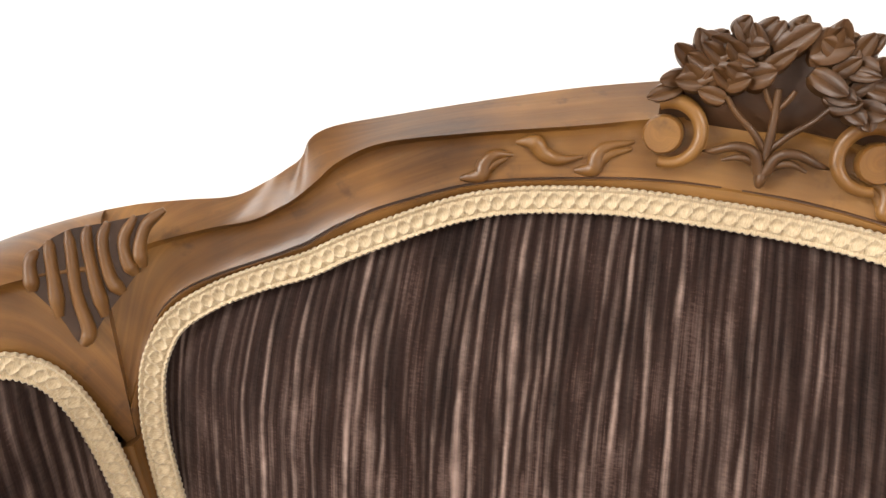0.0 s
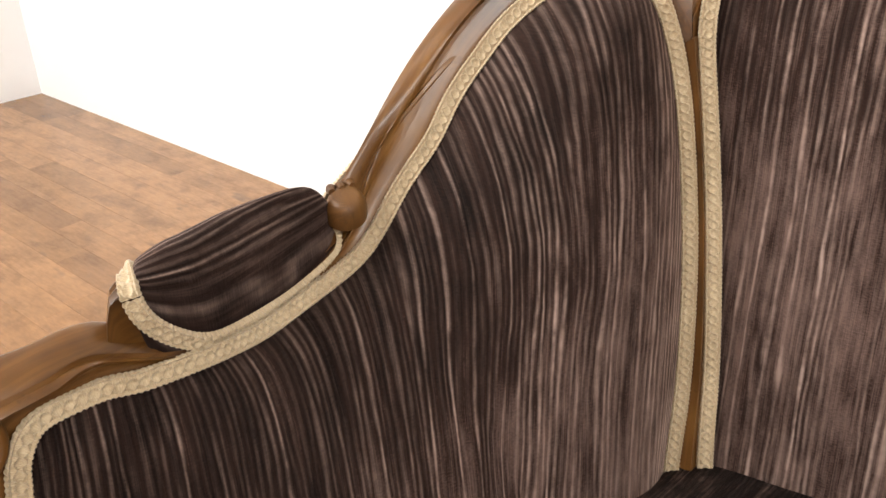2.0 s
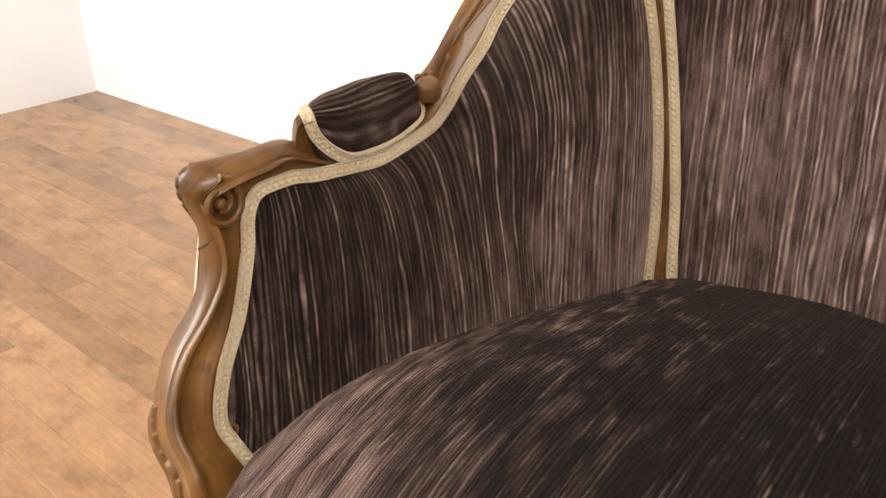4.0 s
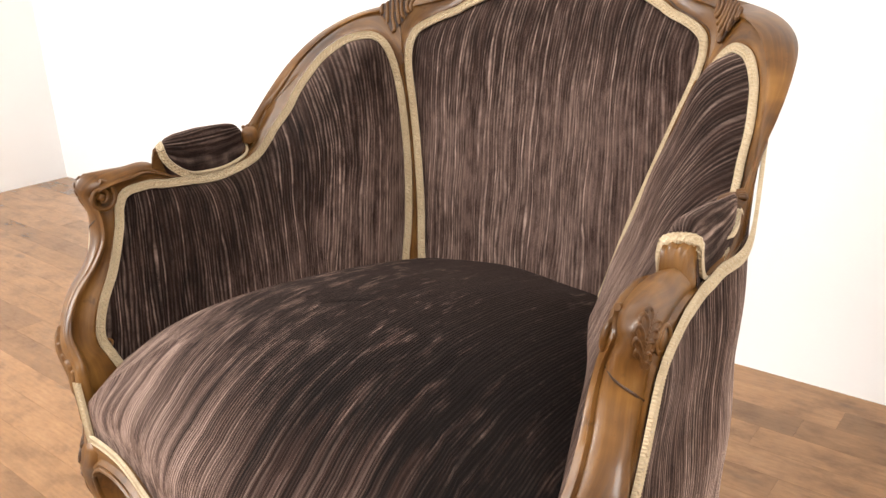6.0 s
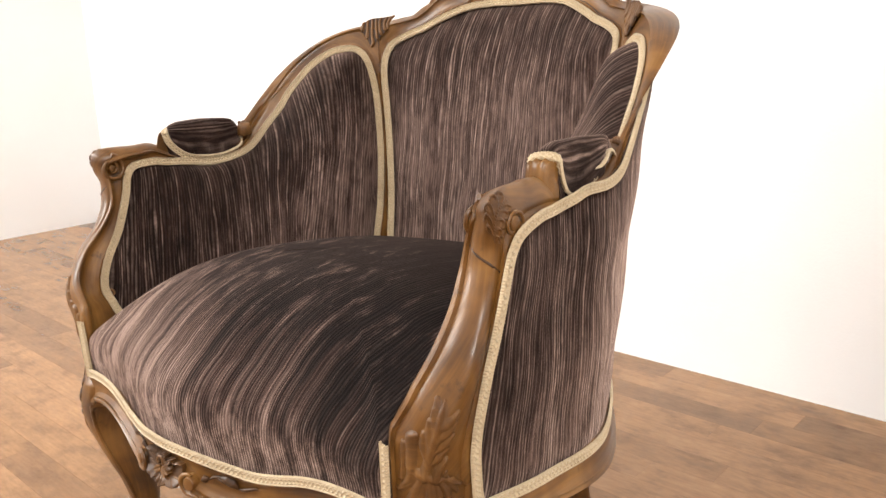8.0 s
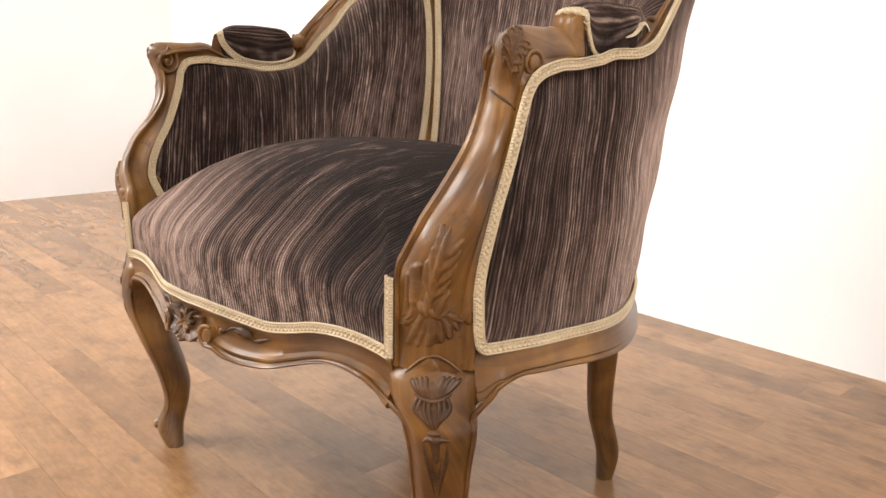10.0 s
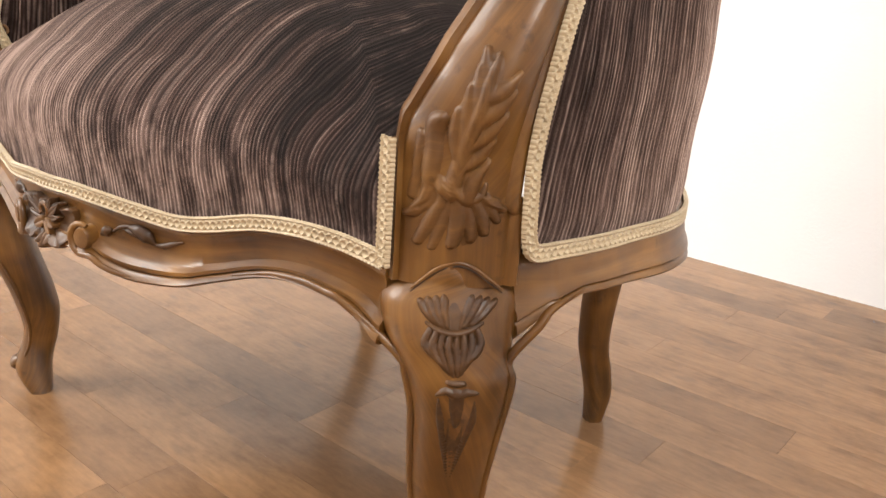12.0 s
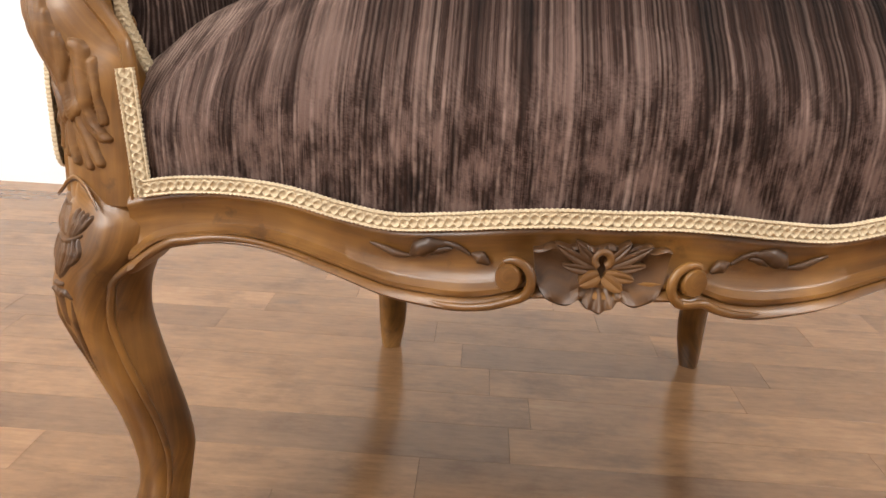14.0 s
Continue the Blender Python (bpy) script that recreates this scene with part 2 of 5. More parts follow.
def flip(p):
    """To the other half of the chair."""
    return np.asarray(p, float) * (-1, 1, 1)


class Bag:
    """Gathers several solid pieces of one part."""
    def __init__(self):
        self.v, self.f, self.uv = [], [], []

    def add(self, verts, faces, uv=None):
        verts = np.asarray(verts, float).reshape(-1, 3)
        n = len(self.v)
        self.v += [tuple(p) for p in verts]
        self.f += [tuple(i + n for i in q) for q in faces]
        self.uv += [tuple(p) for p in (np.zeros((len(verts), 2)) if uv is None else np.asarray(uv).reshape(-1, 2))]

    def grid(self, g, close_m=False, caps=False):
        g = np.asarray(g, float)
        n, m = g.shape[:2]
        f = grid_faces(n, m, close_m)
        if caps:
            f += [tuple(range(m)), tuple(reversed(range((n - 1) * m, n * m)))]
        self.add(g.reshape(-1, 3), f, grid_uv(g))

    def make(self, name, mat, parent, label="", mirror=False, sharp=46):
        v = flip(self.v) if mirror else self.v
        return part(name, v, self.f, mat, parent, label, uv=self.uv, sharp=sharp)


class Shell:
    """A ruled sheet round the chair from a lower to an upper curve; s runs 0 to 12 (6: middle of the back), h 0 to 1 and beyond."""
    def __init__(self, low, high, hollow=0.0):
        self.n, self.hollow = 16, hollow
        mirror = [(-x, y, z) for x, y, z in reversed(low[:-1])]
        self.lo = catmull(low + mirror, self.n)
        mirror = [(-x, y, z) for x, y, z in reversed(high[:-1])]
        self.up = catmull(high + mirror, self.n)

    def at(self, s, h):
        s = np.asarray(s, float) * self.n + self.n
        h = np.asarray(h, float)[..., None]
        i = np.clip(s.astype(int), 0, len(self.lo) - 2)
        f = (s - i)[..., None]
        a = self.lo[i] * (1 - f) + self.lo[i + 1] * f
        b = self.up[i] * (1 - f) + self.up[i + 1] * f
        p = a + (b - a) * h
        if self.hollow:
            d = self.lo[np.clip(i + 2, 0, len(self.lo) - 1)] - self.lo[np.clip(i - 2, 0, len(self.lo) - 1)]
            n = np.stack([-d[..., 1], d[..., 0]], -1) / np.linalg.norm(d[..., :2], axis=-1, keepdims=True)
            w = self.hollow * 4 * h * (1 - h) * np.clip((np.minimum(s, 13 * self.n * 1.0 + self.n - s) / self.n - 2.2) / 1.2, 0, 1)[..., None]
            p[..., :2] -= n * w
        return p

    def basis(self, s, h):
        """Point, direction of growing s, upward direction, and the normal towards the sitter."""
        s, h = np.asarray(s, float), np.asarray(h, float)
        o = self.at(s, h)
        ds = self.at(s + 0.04, h) - self.at(s - 0.04, h)
        dh = self.at(s, h + 0.04) - self.at(s, h - 0.04)
        ds /= np.linalg.norm(ds, axis=-1, keepdims=True)
        n = np.cross(ds, dh)
        n /= np.linalg.norm(n, axis=-1, keepdims=True)
        return o, ds, np.cross(n, ds), n

    def lift(self, s, h, off):
        o, _, _, n = self.basis(s, h)
        return o + n * np.asarray(off, float)[..., None]


INNER = Shell([(-0.2877, -0.3998, 0.3551), (-0.3016, -0.3292, 0.3638), (-0.295, -0.2733, 0.3863), (-0.2666, -0.1617, 0.4019), (-0.2163, -0.0251, 0.4105), (-0.1495, 0.0856, 0.4247), (-0.0748, 0.121, 0.4199), (0, 0.1348, 0.4198)],
              [(-0.3158, -0.3599, 0.57), (-0.3197, -0.2882, 0.5642), (-0.3187, -0.219, 0.5542), (-0.3117, -0.1443, 0.582), (-0.3335, -0.0297, 0.5996), (-0.2183, 0.1563, 0.6839), (-0.1227, 0.2195, 0.751), (0, 0.2499, 0.7697)])
OUTER = Shell([(-.335, -.41, .31), (-.337, -.35, .31), (-.342, -.283, .305), (-.354, -.20, .30), (-.345, -.088, .295), (-.247, .07, .29), (-.139, .146, .29), (0, .178, .29)],
              [(-.342, -.36, .56), (-.345, -.30, .56), (-.345, -.23, .56), (-.332, -.142, .58), (-.332, -.036, .605), (-.251, .173, .70), (-.14, .258, .755), (0, .286, .775)], .002)

# outlines on the inner sheet, as (s, h)
SIDE_EDGE = [(1.085, -0.114), (0.936, 0.009), (0.717, 0.177), (0.729, 0.355), (0.886, 0.55), (0.956, 0.799), (0.947, 0.954), (1.077, 1.021), (1.451, 0.98), (1.753, 0.907), (2.082, 0.845), (2.406, 0.796), (2.696, 0.783), (2.939, 0.791),
             (3.072, 0.827), (3.206, 0.904), (3.311, 0.964), (3.39, 1.034), (3.462, 1.084), (3.554, 1.137), (3.67, 1.161), (3.765, 1.143), (3.848, 1.102), (3.922, 1.012), (3.986, 0.835), (4.021, 0.601), (4.027, 0.381), (3.994, 0.153),
             (3.928, -0.017), (3.889, -0.116)]
MIDDLE_EDGE = [(4.158, -0.121), (4.15, 0.002), (4.168, 0.205), (4.149, 0.474), (4.117, 0.698), (4.091, 0.869), (4.108, 0.963), (4.156, 1.004), (4.217, 1.017), (4.338, 1.01), (4.492, 0.993), (4.691, 0.972), (4.845, 0.969), (5.008, 0.969),
               (5.298, 0.974), (5.603, 0.968), (6.0, 0.961)]
# inner edge, outer edge (inner sheet) and outer panel's edge (outer sheet) of the arm and of the crest rail
POST = [((0.936, 0.009), (-0.281, -0.3265, 0.383), (0.85, 0.13)), ((0.765, 0.107), (-0.288, -0.3235, 0.397), (0.79, 0.24)), ((0.717, 0.177), (-0.305, -0.321, 0.418), (0.77, 0.33)), ((0.708, 0.26), (-0.314, -0.312, 0.437), (0.79, 0.42)),
        ((0.729, 0.355), (-0.319, -0.295, 0.461), (0.82, 0.52)), ((0.82, 0.478), (-0.316, -0.271, 0.488), (0.87, 0.62)), ((0.909, 0.62), (-0.313, -0.257, 0.514), (0.91, 0.73)), ((0.945, 0.769), (-0.316, -0.254, 0.537), (0.93, 0.81)),
        ((0.946, 0.876), (-0.322, -0.256, 0.554), (0.95, 0.87)), ((0.952, 0.954), (-0.325, -0.254, 0.562), (0.985, 0.9), (-0.341, -0.260, 0.563)), ((0.997, 1.007), (-0.322, -0.25, 0.568), (1.04, 0.925), (-0.342, -0.260, 0.576)), ((1.077, 1.021), (-0.318, -0.24, 0.573), (1.14, 0.94), (-0.341, -0.249, 0.5835)),
        ((1.199, 1.012), (-0.315, -0.226, 0.576), (1.29, 0.945), (-0.338, -0.232, 0.5845)), ((1.451, 0.98), (-0.313, -0.208, 0.577), (1.53, 0.94), (-0.334, -0.2065, 0.584)), ((1.753, 0.907), (-0.314, -0.186, 0.576), (1.82, 0.92), (-0.330, -0.176, 0.5835))]
ARM_TOP = [((2.082, 0.845), (2.002, 0.88), (2.16, 0.91)), ((2.406, 0.796), (2.385, 0.836), (2.4, 0.92)), ((2.696, 0.783), (2.716, 0.817), (2.75, 0.905), (-.3285, -.075, .569)), ((2.939, 0.791), (2.983, 0.848), (2.98, 0.912), (-.3255, -.045, .584)), ((3.072, 0.827), (3.12, 0.966), (3.155, 0.957), (-.3225, -.012, .616))]
WING = [((3.2, 0.893), (3.221, 1.029)), ((3.305, 0.955), (3.308, 1.081)), ((3.382, 1.018), (3.372, 1.131)), ((3.462, 1.082), (3.454, 1.186)), ((3.56, 1.138), (3.568, 1.232)), ((3.68, 1.158), (3.68, 1.247)), ((3.765, 1.142), (3.779, 1.238)), ((3.85, 1.1), (3.865, 1.218)), ((3.93, 1.013), (3.935, 1.192)), ((4.036, 0.865), (4.03, 1.156))]
CREST = [((4.039, 0.866), (4.03, 1.166)), ((4.098, 0.954), (4.102, 1.147)), ((4.146, 0.999), (4.157, 1.138)), ((4.217, 1.017), (4.234, 1.121)), ((4.338, 1.01), (4.36, 1.094)), ((4.492, 0.993), (4.501, 1.066)),
         ((4.582, 0.982), (4.602, 1.058)), ((4.641, 0.977), (4.655, 1.056)), ((4.691, 0.972), (4.702, 1.057)), ((4.768, 0.971), (4.761, 1.061)), ((4.845, 0.969), (4.839, 1.068)), ((5.008, 0.969), (4.99, 1.067)),
         ((5.298, 0.974), (5.248, 1.051)), ((5.603, 0.968), (5.551, 1.044)), ((5.801, 0.964), (5.801, 1.051)), ((6.0, 0.961), (6.0, 1.056))]
# outermost edge of wing and crest rail: s and its place
TOP_EDGE = [(3, -.3193, -.0338, .5944), (3.15, -.3238, -.0036, .6228), (3.3, -.3255, .0350, .6558), (3.45, -.3217, .0775, .6856), (3.6, -.3118, .1191, .7086), (3.75, -.2892, .1539, .7232), (3.9, -.2645, .1805, .7315), (4.05, -.2363, .1969, .7385), (4.2, -.2103, .2049, .7430),
            (4.35, -.1877, .2105, .7462), (4.5, -.1721, .2132, .7545), (4.6, -.1651, .2174, .7592), (4.66, -.1605, .2219, .7633), (4.72, -.1584, .2272, .7700), (4.85, -.1497, .2378, .7727), (5.1, -.1255, .2538, .7754), (5.5, -.0721, .2729, .7853), (6, 0, .2856, .7969)]
# wood profile from the braid to the outer roll: part of the width, height over the sheet
PROFILE = [(0, -.008), (0, -.0015), (.10, -.0006), (.16, .0002), (.22, .0004), (.40, -.0008), (.62, -.0004), (.75, .0008), (.80, .0036), (.86, .0060), (.93, .0062), (.98, .0046), (1.0, .002)]
# the crest rail: a step above the braid, a deep cove and a crisp edge
CREST_PROFILE = [(0, -.008), (0, -.0015), (.16, .0002), (.255, .0012), (.28, -.0012), (.40, -.0028), (.58, -.0036), (.76, -.0038), (.87, -.0035), (.94, -.0026), (.97, -.0014), (.988, -.0004), (1.0, .0)]
# the wing: a flat cove, a step and a smooth outer band
WING_PROFILE = [(0, -.008), (0, -.0015), (.10, -.0006), (.16, .0), (.22, .0006), (.40, .0008), (.62, .0006), (.75, .0006), (.80, .0006), (.86, .0006), (.93, .0010), (.97, .0028), (1.0, .0044)]
WING_ROUND = (.0012, .0020, .0028, .0036, .0026, .0014, .0)
# from there to the outermost edge and on to the outer panel
ROUND = ((.05, .0018), (.12, -.0010), (.22, .0010), (.5, .0024), (.8, .0018), (.93, .0012), (1.0, .0))
BACK = ((.08, .0012), (.2, .0022), (.45, .0026), (.66, .0014), (.78, -.0004), (.88, .0024), (.97, .0020), (1.0, .0))


def outer_edge(p, drop):
    """The place on the outer sheet a little below a point of the top edge, as (s, h)."""
    ss = np.linspace(2.4, 6, 300)
    h = np.full(300, 1.0)
    for _ in range(4):
        q = OUTER.at(ss, h)
        h = h + (p[2] - drop - q[:, 2]) / .4
    q = OUTER.at(ss, h)
    i = np.argmin(np.linalg.norm((q - p)[:, :2], axis=1)) if p[0] < -1e-6 else 299
    return ss[i], h[i]


def frame_rows(pairs):
    """Inner edge, ridge, outermost edge and outer panel's edge in space."""
    te = catmull(TOP_EDGE, 10)
    rows = []
    for row in pairs:
        a, b = INNER.at(*row[0]), (np.array(row[1]) if len(row[1]) == 3 else INNER.at(*row[1]))
        if len(row) == 4:
            d, t = OUTER.at(*row[2]), np.array(row[3])
        elif len(row) == 3:
            d = OUTER.at(*row[2])
            way = unit((b + d) / 2 - a) if np.linalg.norm((b + d) / 2 - a) > .004 else unit(b - a)
            t = (b + d) / 2 + way * np.interp(b[2], [.38, .42, .47, .50, .55], [.016, .022, .021, .013, .008]) * min(1, np.linalg.norm(d - b) / .045)
        else:
            s = row[1][0]
            t = np.array([np.interp(s, te[:, 0], te[:, i]) for i in (1, 2, 3)])
            d = OUTER.at(*outer_edge(t, np.interp(s, [3.1, 3.6, 4.2, 4.6, 6], [.014, .024, .030, .028, .028])))
        rows.append(np.concatenate([a, b, t, d]))
    return rows


def frame_sweep(rows, n, mirror_to_middle=False, crisp=0.0, even=None, wing=None):
    k = catmull(rows, n)
    if even is not None:
        for _ in range(14):
            k[even:-1] = (k[even - 1:-2] + 2 * k[even:-1] + k[even + 1:]) / 4
    if mirror_to_middle:
        k = np.vstack([k, k[-2::-1] * np.tile((-1, 1, 1), 4)])
    a, b, t, d = k[:, 0:3], k[:, 3:6], k[:, 6:9], k[:, 9:12]
    run = np.gradient((a + b) / 2, axis=0)
    up = np.cross(run, b - a)
    up /= np.linalg.norm(up, axis=1, keepdims=True) + 1e-9
    centre = np.array((0, -.1, .55))
    up *= np.sign((up * (centre - a)).sum(1))[:, None]
    wide = np.linalg.norm(b - a, axis=1, keepdims=True)
    flat = 1 - crisp
    deep = np.interp(np.abs(a[:, :1]), [.03, .06], [.4, 1]) if crisp else 1
    turn = np.zeros((len(k), 1)) if wing is None else np.clip((np.arange(len(k)) - wing) / 18, 0, 1)[:, None]
    cols = [a + (b - a) * (f * (1 - turn) + fw * turn) + up * (off * (1 - turn) + ow * turn) * np.clip(wide / .026, .25, 1) * (deep if f > .2 else 1)
            for (f, off), (fw, ow) in zip(CREST_PROFILE if crisp else PROFILE, WING_PROFILE)]
    edge = cols[-1]
    core = (a + d) / 2
    for p, q, steps in ((edge, t, ROUND), (t, d, BACK)):
        out = np.cross(np.gradient((p + q) / 2, axis=0), q - p)
        out /= np.linalg.norm(out, axis=1, keepdims=True) + 1e-9
        out *= np.sign((out * ((p + q) / 2 - core)).sum(1))[:, None]
        thick = np.clip(np.linalg.norm(q - p, axis=1, keepdims=True) / .022, .2, 1)
        for i, (f, bulge) in enumerate(steps):
            swell = bulge * (1 - turn) + WING_ROUND[i] * turn if steps is ROUND else bulge
            cols.append(p + (q - p) * f + out * swell * thick * flat)
    cols.append(d + (a - d) * .3)
    return np.stack(cols, 1)


def braid(name, line, normals, parent, width=.0102, label="", closed=False):
    """A woven gimp braid laid along a line: scalloped cords at both edges and two cords crossing between them."""
    line, normals = np.asarray(line, float), np.asarray(normals, float)
    d = np.concatenate([[0], np.cumsum(np.linalg.norm(np.diff(line, axis=0), axis=1))])
    step = .0007
    u = np.arange(0, d[-1], step)
    p = np.stack([np.interp(u, d, line[:, i]) for i in range(3)], 1)
    nn = np.stack([np.interp(u, d, normals[:, i]) for i in range(3)], 1)
    run = np.gradient(p, axis=0)
    run /= np.linalg.norm(run, axis=1, keepdims=True)
    nn -= run * (nn * run).sum(1, keepdims=True)
    nn /= np.linalg.norm(nn, axis=1, keepdims=True)
    side = np.cross(nn, run)
    vs = np.array([-1.0, -.96, -.86, -.74, -.64, -.5, -.36, -.22, -.08, .08, .22, .36, .5, .64, .74, .86, .96, 1.0])
    pitch = .0106
    ph = u / .0027 * np.pi
    scallop = .0007 * np.abs(np.sin(ph))
    g = []
    for v in vs:
        w = v * (width / 2 - .0004 + scallop)
        if abs(v) > .99:
            z = np.full(len(u), -.0008)
        elif abs(v) > .7:
            z = .0010 + .0010 * np.sin(np.pi * (abs(v) - .7) / .3) + .0007 * np.abs(np.sin(ph))
        else:
            y = v * width / 2
            z = np.full(len(u), .0006)
            for way in (-1, 1):
                wave = np.sin(2 * np.pi * u / pitch)
                weave = way * .0025 * np.sign(wave) * np.abs(wave) ** .65
                z = np.maximum(z, .0007 + (.0017 + .0003 * way * np.cos(2 * np.pi * u / pitch)) * np.exp(-((y - weave) / .0009) ** 2))
        g.append(p + side * np.broadcast_to(w, u.shape)[:, None] + nn * np.broadcast_to(z, u.shape)[:, None])
    g = np.stack(g, 1)
    uv = np.stack([np.repeat(u[:, None], len(vs), 1), np.repeat(vs[None] * width / 2, len(u), 0)], -1).reshape(-1, 2)
    f = grid_faces(len(u), len(vs))
    return part(name, g.reshape(-1, 3), f, GIMP, parent, label, uv=uv)


def sheet_line(shell, curve, n=10, off=.002, sign=1):
    k = catmull(curve, n)
    o, _, _, nrm = shell.basis(k[:, 0], k[:, 1])
    return o + nrm * off * sign, nrm * sign


def inside(poly, pts):
    """Which points lie inside a polygon, in the sheet's coordinates."""
    res = np.zeros(len(pts), bool)
    x, y = pts[:, 0], pts[:, 1]
    for (x0, y0), (x1, y1) in zip(poly, np.roll(poly, -1, 0)):
        hit = ((y0 > y) != (y1 > y)) & (x < (x1 - x0) * (y - y0) / (y1 - y0 + 1e-12) + x0)
        res ^= hit
    return res


def upholstery(name, shell, outline, s0, s1, h0, h1, ns, nh, swell, reach, parent, sign=1, sink=.005, label="", upright=None, fall=None):
    """A padded panel on a sheet: flat under the braid of its outline, swelling towards its middle."""
    s, h = np.meshgrid(np.linspace(s0, s1, ns), np.linspace(h0, h1, nh), indexing="ij")
    flat = np.stack([s.ravel(), h.ravel()], 1)
    base = shell.at(flat[:, 0], flat[:, 1])
    border = shell.at(outline[:, 0], outline[:, 1])
    dist, near = np.full(len(flat), 9.0), np.zeros(len(flat), int)
    for i, q in enumerate(border):
        e = np.linalg.norm(base - q, axis=1)
        near[e < dist] = i
        dist = np.minimum(dist, e)
    ins = inside(outline, flat)
    flat = np.where(ins[:, None], flat, outline[near])
    base = shell.at(flat[:, 0], flat[:, 1])
    d = np.where(ins, dist, 0)
    if sign > 0:
        swell = swell * np.interp(np.minimum(flat[:, 0], 12 - flat[:, 0]), [1.4, 3], [.42, 1])
    off = -sink + (swell + sink) * (1 - np.exp(-d / reach))
    off += np.where(ins, .0012 * np.sin(base[:, 2] * 60 + base[:, 0] * 25) * np.clip(d / .03, 0, 1), 0)
    v = shell.lift(flat[:, 0], flat[:, 1], off * sign)
    g = v.reshape(ns, nh, 3)
    row = g[:, nh // 2]
    u = np.concatenate([[0], np.cumsum(np.linalg.norm(np.diff(row, axis=0), axis=1))])
    fan = np.repeat(u[:, None], nh, 1)
    if upright is not None:
        fan = g @ np.array(upright)
    if fall is not None:
        # each stripe runs down the cloth with a slant of its own
        at = np.minimum(s, 12 - s)
        bent = np.interp(at, [2.9, 3.5], [0, 1])
        drop = (1 - bent) * (h - .5) + bent * np.interp(h, [-.4, .5, .65, .8, .95, 1.25], [-.9, 0, .11, .16, .155, .10])
        way = at - np.interp(at, *fall) * drop
        fan = np.interp(way, at[::1 if s0 < 6 else -1, 0], u if s0 < 6 else u[::-1])
    uv = np.stack([fan, g[:, :, 2]], -1).reshape(-1, 2)
    f = [q for q in grid_faces(ns, nh) if ins[list(q)].any()]
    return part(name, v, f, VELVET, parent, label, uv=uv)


# ---------------------------------------------------------------- the room
def slab(name, x0, x1, y0, y1, z0, z1, mat):
    v = [(x, y, z) for x in (x0, x1) for y in (y0, y1) for z in (z0, z1)]
    f = [(0, 1, 3, 2), (4, 6, 7, 5), (0, 4, 5, 1), (2, 3, 7, 6), (0, 2, 6, 4), (1, 5, 7, 3)]
    return tagged(part(name, v, f, mat, None, smooth=False, crooked=False), kind="structure")


WEST, NORTH, EAST, SOUTH, TOP = -2.60, .80, 3.4, -4.2, 2.6
floor = slab("floor", WEST - .15, EAST + .15, SOUTH - .15, NORTH + .15, -.10, -.006, SUB)
tagged(floor, label="warm brown oak laminate strip floor with satin sheen")
tagged(slab("wall_north", WEST - .15, EAST + .15, NORTH, NORTH + .15, -.006, TOP, PAINT), label="plain white painted wall meeting the floor without skirting")
# this wall's opening is assumed, made out of view to hold the lamp
west_v, west_f = [], []
for y0, y1, z0, z1 in ((-1.8, NORTH, -.006, TOP), (SOUTH, -3.1, -.006, TOP), (-3.1, -1.8, -.006, .95), (-3.1, -1.8, 2.15, TOP)):
    n = len(west_v)
    west_v += [(x, y, z) for x in (WEST - .15, WEST) for y in (y0, y1) for z in (z0, z1)]
    west_f += [tuple(i + n for i in q) for q in ((0, 1, 3, 2), (4, 6, 7, 5), (0, 4, 5, 1), (2, 3, 7, 6), (0, 2, 6, 4), (1, 5, 7, 3))]
tagged(part("wall_west", west_v, west_f, PAINT, None, smooth=False, crooked=False), label="plain white painted side wall with an assumed, unseen window opening", kind="structure")
tagged(slab("wall_east", EAST, EAST + .15, SOUTH, NORTH, -.006, TOP, PAINT), label="plain white painted side wall")
tagged(slab("wall_south", WEST - .15, EAST + .15, SOUTH - .15, SOUTH, -.006, TOP, PAINT), label="plain white painted wall")
tagged(slab("ceiling", WEST - .15, EAST + .15, SOUTH - .15, NORTH + .15, TOP, TOP + .12, PAINT), label="plain white ceiling")

# ---------------------------------------------------------------- the armchair
chair = tagged(new("armchair"), label="carved walnut bergere armchair in striped brown velvet with gold braid", category="armchair")

# upholstered panels
SLANT = ([1.0, 1.3, 1.8, 2.1, 2.4, 2.8, 3.1, 3.5, 3.7, 4.05], [-.25, -.18, .03, .11, .25, .66, .70, .46, .34, .15])
side_poly = catmull(SIDE_EDGE, 14)
mid_half = catmull(MIDDLE_EDGE, 16)
mid_other = mid_half[-2::-1].copy()
mid_other[:, 0] = 12 - mid_other[:, 0]
mid_poly = np.vstack([mid_half, mid_other])
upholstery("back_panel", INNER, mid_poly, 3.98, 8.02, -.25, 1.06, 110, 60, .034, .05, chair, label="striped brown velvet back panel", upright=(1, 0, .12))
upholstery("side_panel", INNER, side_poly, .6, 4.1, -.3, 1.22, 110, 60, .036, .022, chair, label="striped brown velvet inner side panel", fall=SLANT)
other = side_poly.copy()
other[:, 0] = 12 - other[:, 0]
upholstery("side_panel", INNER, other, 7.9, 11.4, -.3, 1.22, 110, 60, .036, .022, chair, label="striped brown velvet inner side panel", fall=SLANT)

